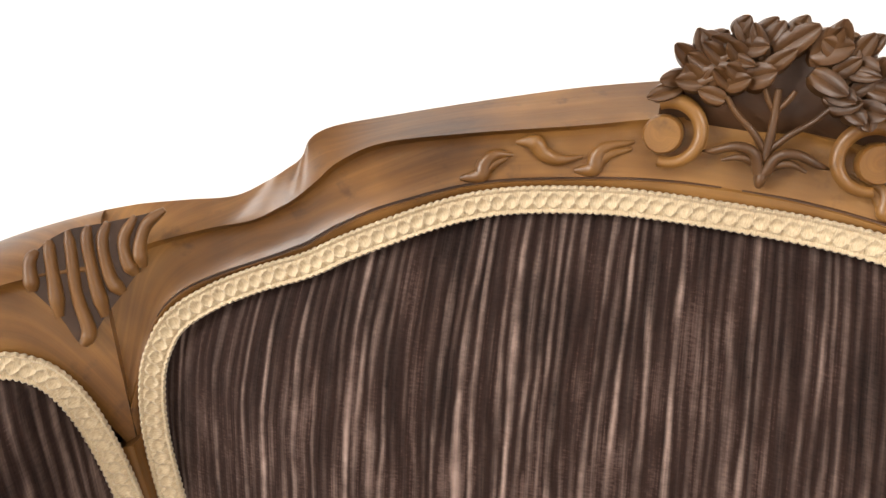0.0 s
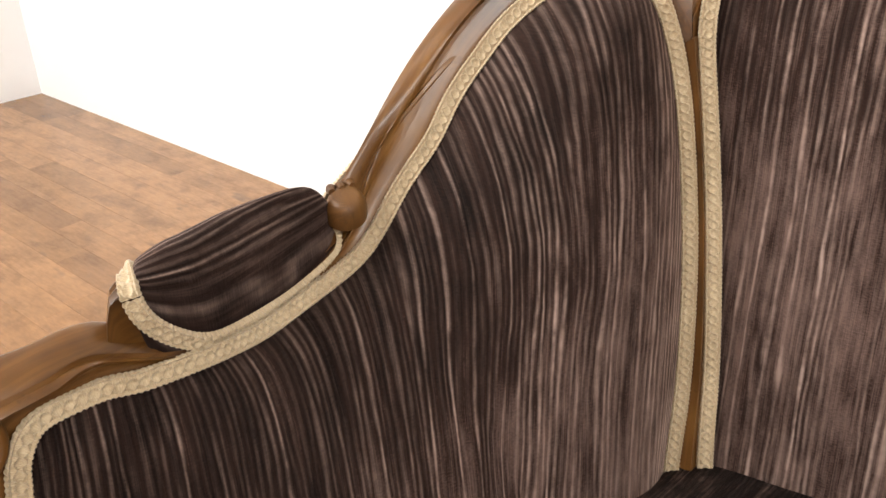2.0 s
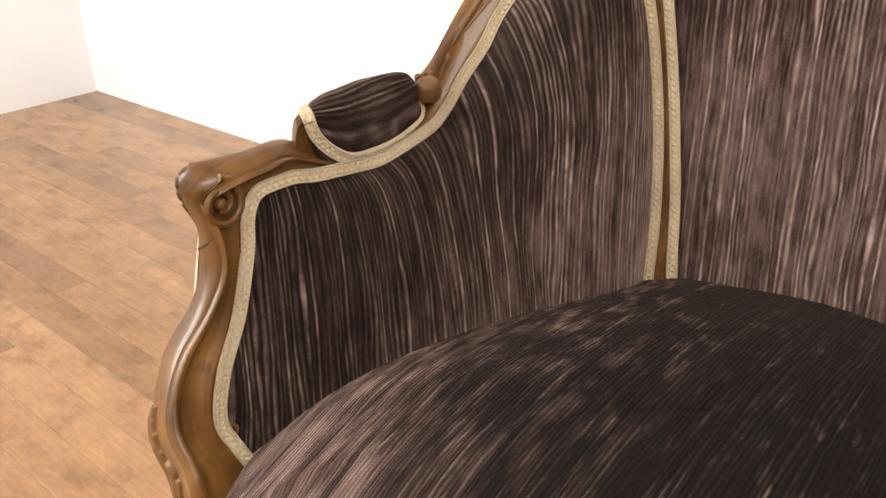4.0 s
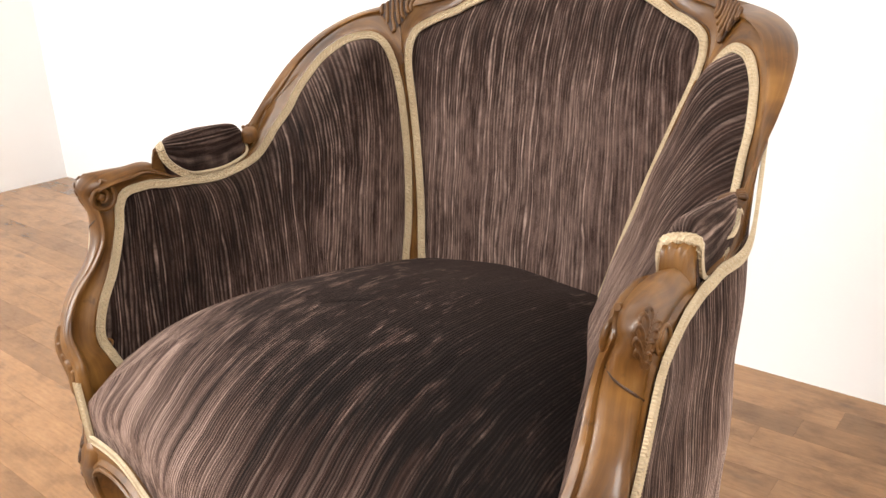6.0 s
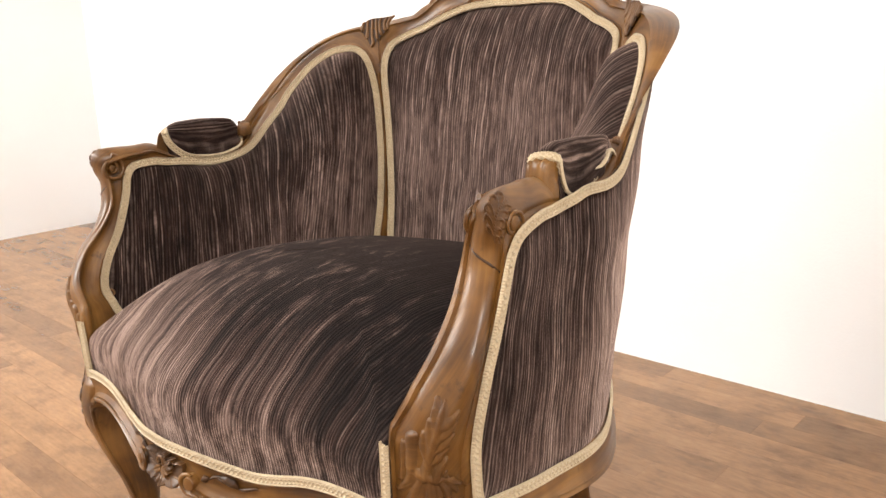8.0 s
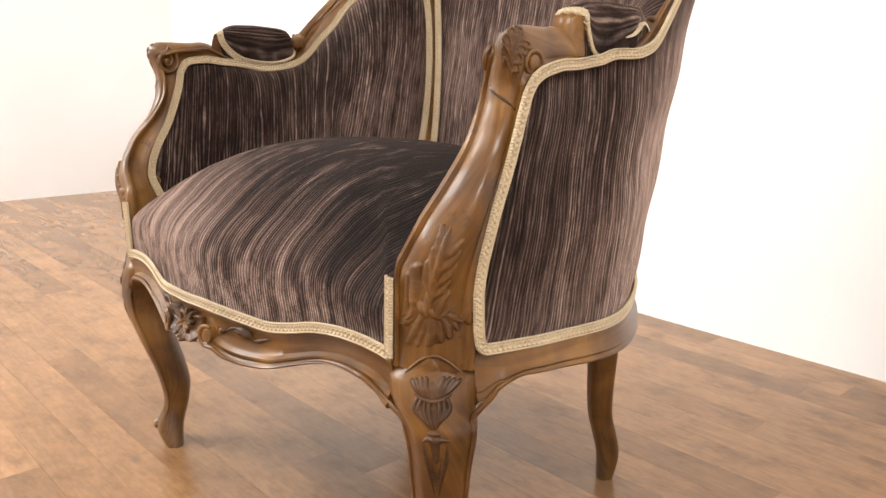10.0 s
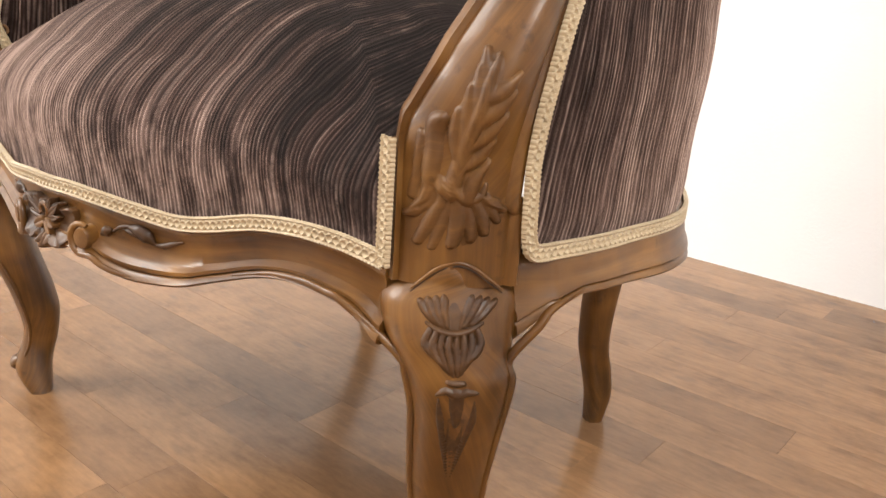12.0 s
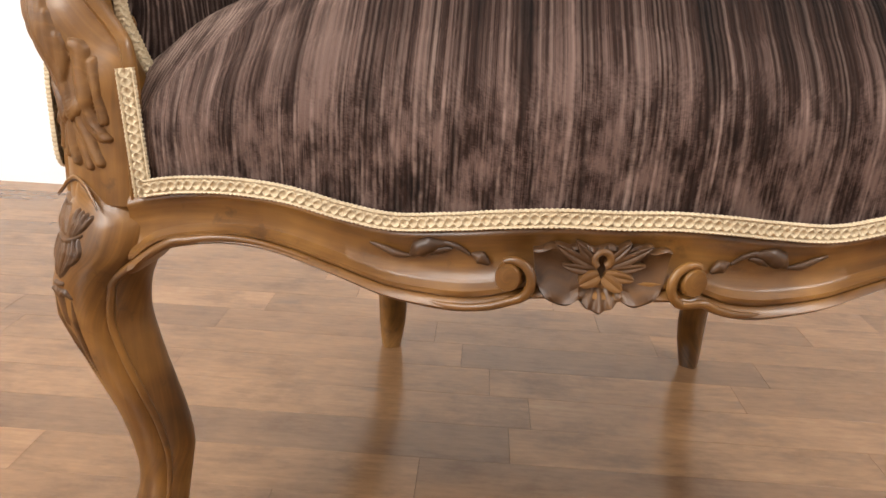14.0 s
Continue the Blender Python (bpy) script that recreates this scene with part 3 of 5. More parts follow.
# wooden frame
block = []
for z in (.296, .345):
    a, b, d = np.array((-.278, -.275, z)), np.array((-.281, -.327, z)), np.array((-.342, -.284, z))
    block.append(np.concatenate([a, b, (b + d) / 2 + unit(((b + d) / 2 - a) * (1, 1, 0)) * .012, d]))
arm_grid = frame_sweep(block + frame_rows(POST + ARM_TOP + WING), 7, even=125, wing=140)
edge_weight = np.interp(np.arange(arm_grid.shape[1]), [0, 3, 6, 13, 20, 24], [0, .3, 1, 1, 0, 0])
splayed = arm_grid.copy()
splayed[..., 0] -= .008 * edge_weight * np.interp(splayed[..., 2], [.385, .43], [1, 0])
for mirror in (False, True):
    bag = Bag()
    bag.grid(splayed if mirror else arm_grid, caps=True)
    bag.make("arm", WOOD, chair, "polished walnut arm with scrolled front and moulded edge", mirror)
bag = Bag()
crest_grid = frame_sweep(frame_rows(CREST), 7, True, 1.0)
bag.grid(crest_grid, caps=True)
bag.make("crest_rail", WOOD, chair, "serpentine walnut crest rail with moulded edge", sharp=24)

# dark strip on the step above the braid: its shade and stain as colour
def shade_strip(line, mirror=False):
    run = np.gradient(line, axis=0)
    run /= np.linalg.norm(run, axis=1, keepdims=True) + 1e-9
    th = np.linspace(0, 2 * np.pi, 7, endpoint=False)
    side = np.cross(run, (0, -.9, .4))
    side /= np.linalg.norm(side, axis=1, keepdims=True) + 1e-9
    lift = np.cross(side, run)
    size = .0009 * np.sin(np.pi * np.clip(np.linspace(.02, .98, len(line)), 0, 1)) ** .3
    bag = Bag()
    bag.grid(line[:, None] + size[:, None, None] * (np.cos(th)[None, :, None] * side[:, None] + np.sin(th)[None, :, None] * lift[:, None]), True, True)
    bag.make("frame_shade_line", STAIN_SHADE, chair, "", mirror)


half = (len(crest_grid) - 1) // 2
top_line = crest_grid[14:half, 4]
shade_strip(top_line)
shade_strip(top_line, True)

# stiles between side and back panels
hs = np.linspace(-.12, .9, 40)
se, me_ = catmull(SIDE_EDGE[22:], 8), catmull(MIDDLE_EDGE[:7], 8)
sl = np.interp(hs, se[::-1, 1], se[::-1, 0])
sr = np.interp(hs, me_[:, 1], me_[:, 0])
g = []
for f, off in ((0, -.008), (.0, .0), (.3, .002), (.42, .006), (.5, .0075), (.58, .006), (.7, .002), (1, .0), (1, -.008)):
    g.append(INNER.lift(sl + (sr - sl) * f, hs, np.full(len(hs), off)))
g = np.stack(g, 1)
for mirror in (False, True):
    bag = Bag()
    bag.grid(g, caps=True)
    bag.make("stile", WOOD, chair, "slim walnut stile", mirror)

# braids of the inner panels
line, nrm = sheet_line(INNER, SIDE_EDGE, 10, .0026)
braid("gimp_braid", line, nrm, chair)
braid("gimp_braid", flip(line), flip(nrm), chair)
k = np.vstack([MIDDLE_EDGE, [(12 - s, h) for s, h in MIDDLE_EDGE[-2::-1]]])
line, nrm = sheet_line(INNER, k, 10, .0026)
braid("gimp_braid", line, nrm, chair)

# outside upholstery
out_edge = [(1.17, .035), (1.06, .038), (.98, .055), (.925, .09), (.885, .13), (.84, .18)] + [row[2] for row in POST[1:] + ARM_TOP]
for row in frame_rows(WING + CREST[1:]):
    out_edge.append(outer_edge(row[9:12], 0.0))
out_edge = np.vstack([out_edge, [(12 - s, h) for s, h in out_edge[-2::-1]]])
out_poly = np.vstack([catmull(out_edge, 10), [(s, .035) for s in np.linspace(10.8, 1.2, 200)]])
upholstery("outer_panel", OUTER, out_poly, .6, 11.4, -.05, 1.25, 260, 80, .005, .03, chair, sign=-1, sink=.0, label="striped brown velvet outside covering")
k = np.vstack([[(s, .035) for s in np.linspace(6, 1.25, 40)], out_edge, [(s, .035) for s in np.linspace(10.75, 6, 40)]])
line, nrm = sheet_line(OUTER, k, 6, .0045, -1)
braid("gimp_braid", line, nrm, chair)

# seat
FRONT = [(-.283, -.326), (-.24, -.331), (-.2, -.335), (-.15, -.343), (-.107, -.353), (-.05, -.37), (0, -.375)]
FRONT = FRONT + [(-x, y) for x, y in FRONT[-2::-1]]
front_xy = catmull(FRONT, 8)


def front_y(x):
    return np.interp(x, front_xy[:, 0], front_xy[:, 1])


RAIL_TOP = catmull([(0, .304), (.03, .304), (.06, .301), (.085, .297), (.12, .293), (.15, .2965), (.185, .304), (.22, .307), (.25, .306), (.27, .303), (.285, .300)], 10)
RAIL_LOW = catmull([(0, .266), (.03, .266), (.045, .264), (.062, .256), (.085, .252), (.12, .2545), (.15, .2635), (.19, .2755), (.22, .279), (.245, .2765), (.262, .272), (.272, .266), (.282, .256)], 10)


def rail_top(x):
    return np.interp(np.abs(x), RAIL_TOP[:, 0], RAIL_TOP[:, 1])


def rail_low(x):
    return np.interp(np.abs(x), RAIL_LOW[:, 0], RAIL_LOW[:, 1])


rings = 34
bx = np.linspace(-.276, .284, 60)
# edge of the seat: place, height of its foot, height of its shoulder, and whether it belongs to the front
edge = [(x, front_y(x) + .002, rail_top(x) + .004, np.interp(abs(x), [0, .12, .19, .235, .262, .276], [.428, .425, .415, .398, .378, .366]), 1.0) for x in bx]
for s in np.linspace(10.95, 1.05, 114):
    p = INNER.at(s, 0.0)
    hold = np.interp(min(s, 12 - s), [1.05, 1.25, 1.5, 1.8, 2.2, 3, 4, 6], [.374, .381, .391, .400, .405, .409, .411, .415])
    edge.append((p[0] * 1.03, p[1] + .004, hold - .03, hold, 0.0))
edge = np.array(edge)
for _ in range(10):
    edge[:, 3:] = (np.roll(edge[:, 3:], 1, 0) + 2 * edge[:, 3:] + np.roll(edge[:, 3:], -1, 0)) / 4
foot, hold, wgt = edge[:, 2], edge[:, 3], edge[:, 4]
cx, cy = 0.0, -.135
rows = []
for q in np.linspace(0, 1, rings):
    phi = q * np.pi / 2
    r = wgt * np.cos(phi) ** .50 + (1 - wgt) * np.cos(phi)
    w = wgt * np.sin(phi) ** .62 + (1 - wgt) * min(1, q * 9) ** .5
    if q == 1:
        r, w = r * 0, w * 0 + 1
    x, y = cx + (edge[:, 0] - cx) * r, cy + (edge[:, 1] - cy) * r
    y = y - .010 * wgt * np.sin(np.clip(q * 2.2, 0, 1) * np.pi)
    top = .468 - .013 * np.clip((y + .17) / .25, 0, 1) ** 1.5
    top = hold + (top - hold) * (1 - r ** 2.3)
    rows.append(np.stack([x, y, foot + (top - foot) * w], 1))
g = np.stack(rows, 0)
n, m = g.shape[:2]
uv = np.stack([g[:, :, 0], g[:, :, 1] * .9 - g[:, :, 2]], -1).reshape(-1, 2)
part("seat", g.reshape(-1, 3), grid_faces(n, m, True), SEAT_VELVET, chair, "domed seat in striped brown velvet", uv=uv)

# braid round the seat front
bx = np.linspace(-.272, .285, 160)
line = np.stack([bx, front_y(bx) - .004, rail_top(bx) + .0065], 1)
d = np.gradient(line, axis=0)
nrm = np.stack([d[:, 1], -d[:, 0], 0 * bx], 1)
braid("gimp_braid", line, nrm / np.linalg.norm(nrm, axis=1, keepdims=True), chair)
for foot_x, head_x in ((-.2725, -.279), (.285, .2855)):
    line = np.stack([np.linspace(foot_x, head_x, 24), np.full(24, -.331), np.linspace(.304, .378, 24)], 1)
    braid("gimp_braid", line, np.tile([-.2 * np.sign(foot_x), -1, 0], (24, 1)), chair, width=.0105)

# front rail
bx = np.linspace(-.284, .284, 150)
top, low = rail_top(bx) + .004, rail_low(bx)
d = np.gradient(np.stack([bx, front_y(bx)], 1), axis=0)
nx, ny = d[:, 1], -d[:, 0]
ln = np.hypot(nx, ny)
nx, ny = nx / ln, ny / ln
g = []
for f, off in ((-.02, -.03), (0, -.002), (.06, .001), (.12, .0025), (.16, .0025), (.20, .001), (.45, -.001), (.66, .0), (.70, .002), (.76, .0055), (.82, .0055), (.85, .004), (.88, .0065), (.95, .0085), (1.0, .006), (1.03, 0), (1.03, -.03)):
    z = top + (low - top) * f
    g.append(np.stack([bx + nx * off, front_y(bx) + ny * off, z], 1))
bag = Bag()
bag.grid(np.stack(g, 1), caps=True)
bag.make("front_rail", WOOD, chair, "serpentine walnut seat rail with double bead moulding")

# side and back rails
ss = np.concatenate([np.linspace(1.03, 10.97, 220)])
sym = np.minimum(ss, 12 - ss)
zt = np.full(len(ss), .311)
zl = np.interp(sym, [.95, 1.1, 1.25, 1.55, 2, 2.5, 2.9, 3.7, 4.2, 6], [.256, .266, .277, .284, .281, .276, .272, .258, .255, .262])
base = OUTER.at(ss, 0 * ss)
_, _, _, nr = OUTER.basis(ss, 0 * ss)
nr = -nr * (1, 1, 0)
nr /= np.linalg.norm(nr, axis=1, keepdims=True)
g = []
for f, off in ((-.05, -.02), (0, .001), (.08, .004), (.2, .0055), (.4, .007), (.62, .0085), (.68, .0105), (.76, .0115), (.80, .0095), (.84, .0115), (.93, .0125), (1.0, .010), (1.02, .003), (1.02, -.02)):
    q = base + nr * (off - np.interp(sym, [1.03, 1.3], [.011, 0])[:, None])
    q[:, 2] = zt + (zl - zt) * f
    g.append(q)
bag = Bag()
bag.grid(np.stack(g, 1), caps=True)
bag.make("side_rail", WOOD, chair, "curved walnut seat rail running round sides and back")


# legs
def limb(stations, n, sides=28, power=3.2, turn=0.0, round_top=None):
    """A leg: stations of centre, half widths and turn in degrees, with a rounded square section."""
    k = catmull(stations, n)
    th = np.linspace(0, 2 * np.pi, sides, endpoint=False)
    g = []
    for x, y, z, a, b, rot in k:
        e = power if round_top is None else float(np.interp(z, (.20, .26), (power, round_top)))
        sq = (np.abs(np.cos(th)) ** e + np.abs(np.sin(th)) ** e) ** (-1 / e)
        c, s = math.cos(radians(rot + turn)), math.sin(radians(rot + turn))
        px, py = a * np.cos(th) * sq, b * np.sin(th) * sq
        g.append(np.stack([x + px * c - py * s, y + px * s + py * c, np.full(sides, z)], 1))
    return np.array(g)


FRONT_LEG = [(.2998, -.2903, .3100, .003, .0315, 37), (.2998, -.2903, .3088, .0095, .0322, 37), (.2999, -.2905, .3060, .0175, .0325, 37), (.3003, -.2911, .3020, .0245, .0320, 37), (.3013, -.2924, .2970, .0305, .0302, 37), (.3028, -.2944, .2910, .0375, .0292, 37), (.3049, -.2972, .283, .0395, .0290, 37), (.309, -.2995, .265, .0372, .0305, 37),
             (.3135, -.2992, .252, .0328, .0305, 37), (.3175, -.298, .24, .0312, .0295, 37), (.3175, -.2965, .22, .0278, .0275, 37), (.3135, -.2932, .20, .0262, .0255, 37), (.3090, -.2888, .18, .0250, .0243, 37), (.3040, -.2837, .16, .0240, .0230, 37), (.2998, -.2780, .14, .0229, .0219, 37), (.2967, -.2738, .12, .0220, .0211, 37), (.2947, -.2706, .10, .0207, .0202, 37),
             (.2948, -.2697, .08, .0184, .0180, 37), (.2960, -.2720, .06, .0176, .0172, 37), (.2974, -.2769, .045, .0186, .0182, 37), (.2955, -.2818, .03, .0190, .0186, 37), (.2880, -.2838, .015, .0164, .0160, 37), (.2770, -.2845, .0, .0118, .0115, 37)]
BACK_LEG = [(.2217, .0644, .30, .0211, .0200, -30), (.2145, .0760, .24, .0193, .0188, -30), (.2063, .0881, .18, .0179, .0173, -30), (.1978, .0993, .13, .0163, .0158, -30), (.1925, .1110, .09, .0153, .0150, -30), (.1934, .1225, .06, .0156, .0150, -30),
            (.1958, .1290, .03, .0143, .0138, -30), (.1970, .1235, .0, .0105, .0100, -30)]
# one back leg of the crooked chair stands further in
IN_LEG = [(x - np.interp(z, [0, .03, .09, .18, .24, .30], [.029, .028, .024, .016, .008, 0]), y, z, a, b, r) for x, y, z, a, b, r in BACK_LEG]
for mirror in (True, False):
    bag = Bag()
    bag.grid(limb(FRONT_LEG, 5, power=2.6, round_top=2.0), True, True)
    bag.make("front_leg", WOOD, chair, "carved cabriole walnut leg", mirror)
    bag = Bag()
    bag.grid(limb(IN_LEG if mirror else BACK_LEG, 6), True, True)
    bag.make("back_leg", WOOD, chair, "plain swept walnut back leg", mirror)

# arm pads
PAD_IN = [(1.75, 1.12), (1.80, 1.05), (1.92, .965), (2.11, .88), (2.35, .845), (2.61, .825), (2.83, .83), (2.93, .85), (2.955, .875), (2.935, .91)]
PAD_OUT = [(1.56, 1.10), (1.62, 1.06), (1.70, 1.02), (1.82, .97), (2.0, .945), (2.15, .94), (2.30, .955), (2.42, .985), (2.47, 1.03), (2.43, 1.08)]
ki, ko = catmull(PAD_IN, 5), catmull(PAD_OUT, 5)
pa, pb = INNER.lift(ki[:, 0], ki[:, 1], np.full(len(ki), .001)), OUTER.lift(ko[:, 0], ko[:, 1], np.full(len(ko), -.001))
pb = pb + np.array((.003, .026, -.001))
t = np.linspace(0, 1, len(pa))
pb = pb + np.interp(t, [.65, 1], [0, 1])[:, None] ** 1.5 * np.array((.005, .012, -.014))
ztop = np.interp(t, [0, .12, .3, .5, .75, .92, 1], [.598, .606, .611, .612, .609, .605, .600])
cols = []
for a in np.linspace(0, 1, 17):
    p = pa + (pb - pa) * a
    p[:, 2] += (np.maximum(ztop, p[:, 2] + .003) - p[:, 2]) * np.sin(np.pi * a) ** .6 * np.interp(t, [.80, .92, 1], [1, .85, .12])
    p += (pb - pa) / np.linalg.norm(pb - pa, axis=1, keepdims=True) * (.0045 * -math.sin(2 * math.pi * a)) * np.sin(np.pi * np.clip(t * 1.0, .06, .94))[:, None]
    cols.append(p)
pad = np.stack(cols, 1)
front = pad[:1] + np.array((0, .003, -.012))
back = pad[-1:] + np.array((0, -.003, -.012))
foot_f, foot_b = front + np.array((0, .004, -.025)), back + np.array((0, -.004, -.025))
g = np.concatenate([foot_f, front, pad, back, foot_b], 0)
hem = np.array((0, 0, -.018))
g = np.concatenate([g[:, :1] + hem, g, g[:, -1:] + hem], 1)
uv = np.stack([np.tile(np.linspace(0, .075, g.shape[1]), (g.shape[0], 1)), g[:, :, 1]], -1).reshape(-1, 2)
for mirror in (False, True):
    v = g.reshape(-1, 3)
    part("arm_pad", flip(v) if mirror else v, grid_faces(*g.shape[:2]), VELVET, chair, "small brown velvet arm pad", uv=uv)
loop_pts = np.vstack([pa[1:-1], pad[-1], pb[-2:0:-1], pad[0, ::-1], pa[1:2]])
rear = slice(len(pa) - 14, len(pa) + 30)
for _ in range(40):
    q = loop_pts[rear]
    q[1:-1] = (q[:-2] + 2 * q[1:-1] + q[2:]) / 4
for _ in range(3):
    loop_pts[1:-1] = (loop_pts[:-2] + 2 * loop_pts[1:-1] + loop_pts[2:]) / 4
mid = np.array([-.333, -.10, .570])
nrm = loop_pts - mid
nrm[:, 1] *= .35
nrm[:, 2] *= .8
nrm /= np.linalg.norm(nrm, axis=1, keepdims=True)
for mirror in (False, True):
    q = loop_pts + nrm * .002
    braid("gimp_braid", flip(q) if mirror else q, flip(nrm) if mirror else nrm, chair, width=.009)


# ---------------------------------------------------------------- carving tools
def tube(path, radii, n=6, sides=10, flat=1.0, normal=None):
    """A tapered round rib along a path; flat squeezes it along the normal."""
    p = catmull(path, n)
    r = np.interp(np.linspace(0, 1, len(p)), np.linspace(0, 1, len(radii)), radii)
    run = np.gradient(p, axis=0)
    run /= np.linalg.norm(run, axis=1, keepdims=True) + 1e-9
    nn = np.tile(unit(normal if normal is not None else (0.1, -1, 0.3)), (len(p), 1))
    nn = nn - run * (nn * run).sum(1, keepdims=True)
    nn /= np.linalg.norm(nn, axis=1, keepdims=True) + 1e-9
    sd = np.cross(run, nn)
    th = np.linspace(0, 2 * np.pi, sides, endpoint=False)
    return p[:, None] + r[:, None, None] * (np.cos(th)[None, :, None] * sd[:, None] + np.sin(th)[None, :, None] * nn[:, None] * flat)


class Spot:
    """A flat place to carve on: origin, across, up, outward."""
    def __init__(self, o, ex, ey, n):
        self.o, self.ex, self.ey, self.n = np.asarray(o, float), unit(ex), unit(ey), unit(n)

    def at(self, x, y, z=0.0):
        return self.o + self.ex * x + self.ey * y + self.n * z

    def petal(self, bag, x, y, length, width, angle, lift=.003, thick=.003, crease=.25, curl=0.0, back=-.003, blunt=.7):
        """A leaf or petal that starts at x, y, points along angle, rises to lift at its tip and is thick in the middle."""
        c, s = math.cos(radians(angle)), math.sin(radians(angle))
        nu, nv = 9, 9
        g = []
        for u in np.linspace(0, 1, nu):
            row = []
            w = width / 2 * max(math.sin(math.pi * min(1, .06 + .94 * u ** .85)), 0.02) ** blunt
            bend = curl * u * u
            for v in np.linspace(-1, 1, nv):
                a, b = u * length, v * w + bend
                z = lift * u ** 1.3 + thick * (1 - v ** 4) ** .5 * (1 - crease * math.exp(-(v / .22) ** 2)) * math.sin(math.pi * (.12 + .8 * u)) ** .3
                if abs(v) > .99:
                    z = back
                row.append(self.at(x + a * c - b * s, y + a * s + b * c, z))
            g.append(row)
        bag.grid(np.array(g), caps=True)

    def rib(self, bag, pts, radii, flat=1.0, n=5):
        bag.grid(tube([self.at(*p) for p in pts], radii, n, 10, flat, self.n), True, True)

    def volute(self, bag, x, y, r, turns=1.3, start=0.0, hand=1, thick=.0028, height=.003, shrink=.78):
        pts, rad = [], []
        m = 26
        for i in range(m):
            f = i / (m - 1)
            a = radians(start) + hand * f * turns * 2 * math.pi
            q = r * (1 - shrink * f)
            pts.append(self.at(x + q * math.cos(a), y + q * math.sin(a), height * (.6 + .4 * f)))
            rad.append(thick * (1 - .35 * f))
        bag.grid(tube(pts, rad, 2, 8, .9, self.n), True, True)

    def boss(self, bag, x, y, rx, ry, h, base=-.002, rings=7, sides=18, angle=0.0, sharp=.5):
        c, s = math.cos(radians(angle)), math.sin(radians(angle))
        g = []
        for i in range(rings):
            f = i / (rings - 1)
            k = math.cos(f * math.pi / 2) ** sharp if f < 1 else .02
            z = base + (h - base) * math.sin(f * math.pi / 2)
            row = []
            for t in np.linspace(0, 2 * np.pi, sides, endpoint=False):
                a, b = rx * k * math.cos(t), ry * k * math.sin(t)
                row.append(self.at(x + a * c - b * s, y + a * s + b * c, z))
            g.append(row)
        bag.grid(np.array(g), True, True)


def sheet_spot(s, h, off=0.0):
    o, ds, up, n = INNER.basis(s, h)
    return Spot(o + n * off, ds, up, n)


# ---------------------------------------------------------------- crest carving
top_spot = Spot((.0085, .2515, .784), (1, 0, 0), (0, .335, 1), (0, -1, .335))
bag = Bag()
g = []
for x in np.linspace(-.0385, .0385, 40):
    f = max(1 - (x / .0388) ** 2, .01)
    hi = .008 + .0295 * f ** .6 + .0012 * math.sin(x * 600)
    row = []
    for y, z in ((.001, -.006), (.004, -.0025), (.012, -.0002), (.4 * hi + .009, .0035), (.75 * hi + .004, .0050), (.93 * hi, .0025), (hi, -.003), (.95 * hi, -.012), (.7 * hi, -.02), (.004, -.024)):
        dent = .003 * math.exp(-((x - .002) / .006) ** 2 - ((y - .024) / .008) ** 2)
        row.append(top_spot.at(x, min(y, hi), z * (.35 + .65 * f ** .4) - dent))
    g.append(row)
bag.grid(np.array(g), caps=True)
# ground behind the petals coloured dark as the deep shadow between them
bag.make("flower_crest", STAIN_SHADE, chair, "carved floral crest in deep relief, ground darkened as deep shadow")
# leaves and petals in millimetres: start, length, width, direction, lift of the tip, thickness, crease
PETALS = [(-4, 33, 13, 8.5, 40, 3, 4.5, .25), (6.5, 34.5, 11, 10, 15, 2, 4.5, 0), (5, 39, 15, 7, 5, -2, 4, .1), (17, 38, 9, 8, -20, -2, 4, 0), (-17.5, 38.5, 6, 6, 60, 2, 3.5, 0), (-20, 34, 5, 5, 170, 2, 3.5, 0), (-14.5, 33.5, 7, 7, 10, 3, 4, 0),
          (-19.5, 30.5, 9, 4.5, -15, 4, 3.5, 0), (-11.5, 38, 8, 5, 48, 1, 3, .3), (-33, 25, 8, 6, 25, 1, 4, 0), (-31, 19, 10.5, 6, 22, 3, 3.5, .3), (-23.5, 16.5, 6.5, 5.5, 75, 3, 3.5, 0), (-18, 18.5, 7.5, 6.5, 25, 4, 4, .2)]
PETALS += [(-12.5, 22, 9, 9, 20, 4, 4.5, .15), (-7, 25.5, 10.5, 6, 42, 4, 3.5, .3), (8.5, 27.5, 11, 7.5, -28, 4, 4.5, .15), (14, 22, 8, 7, -20, 4, 4, .1), (17.5, 34, 8, 7, 150, 3, 4, 0), (20, 33, 7, 7, -20, 3, 4, 0), (22, 36, 7, 6, 50, 2, 3.5, 0),
           (18, 29, 9, 5, -5, 4, 3.5, 0), (21, 17, 7, 6, -40, 3, 4, 0), (27, 16, 6, 6, -70, 3, 3.5, 0), (26, 24, 9, 6.5, -10, 2, 4, .2), (30, 27, 8, 6, 30, 1, 4, 0), (-27, 29, 9, 7, 15, 2, 4, .1), (-25.5, 23.5, 9, 6, 10, 3, 3.5, .1), (-9, 30, 7, 5, 100, 1, 3, .2),
           (-26, 33.5, 7, 5.5, 40, -1, 3.5, 0), (26, 32.5, 7, 5.5, 130, -1, 3.5, 0)]
rng = random.Random(11)
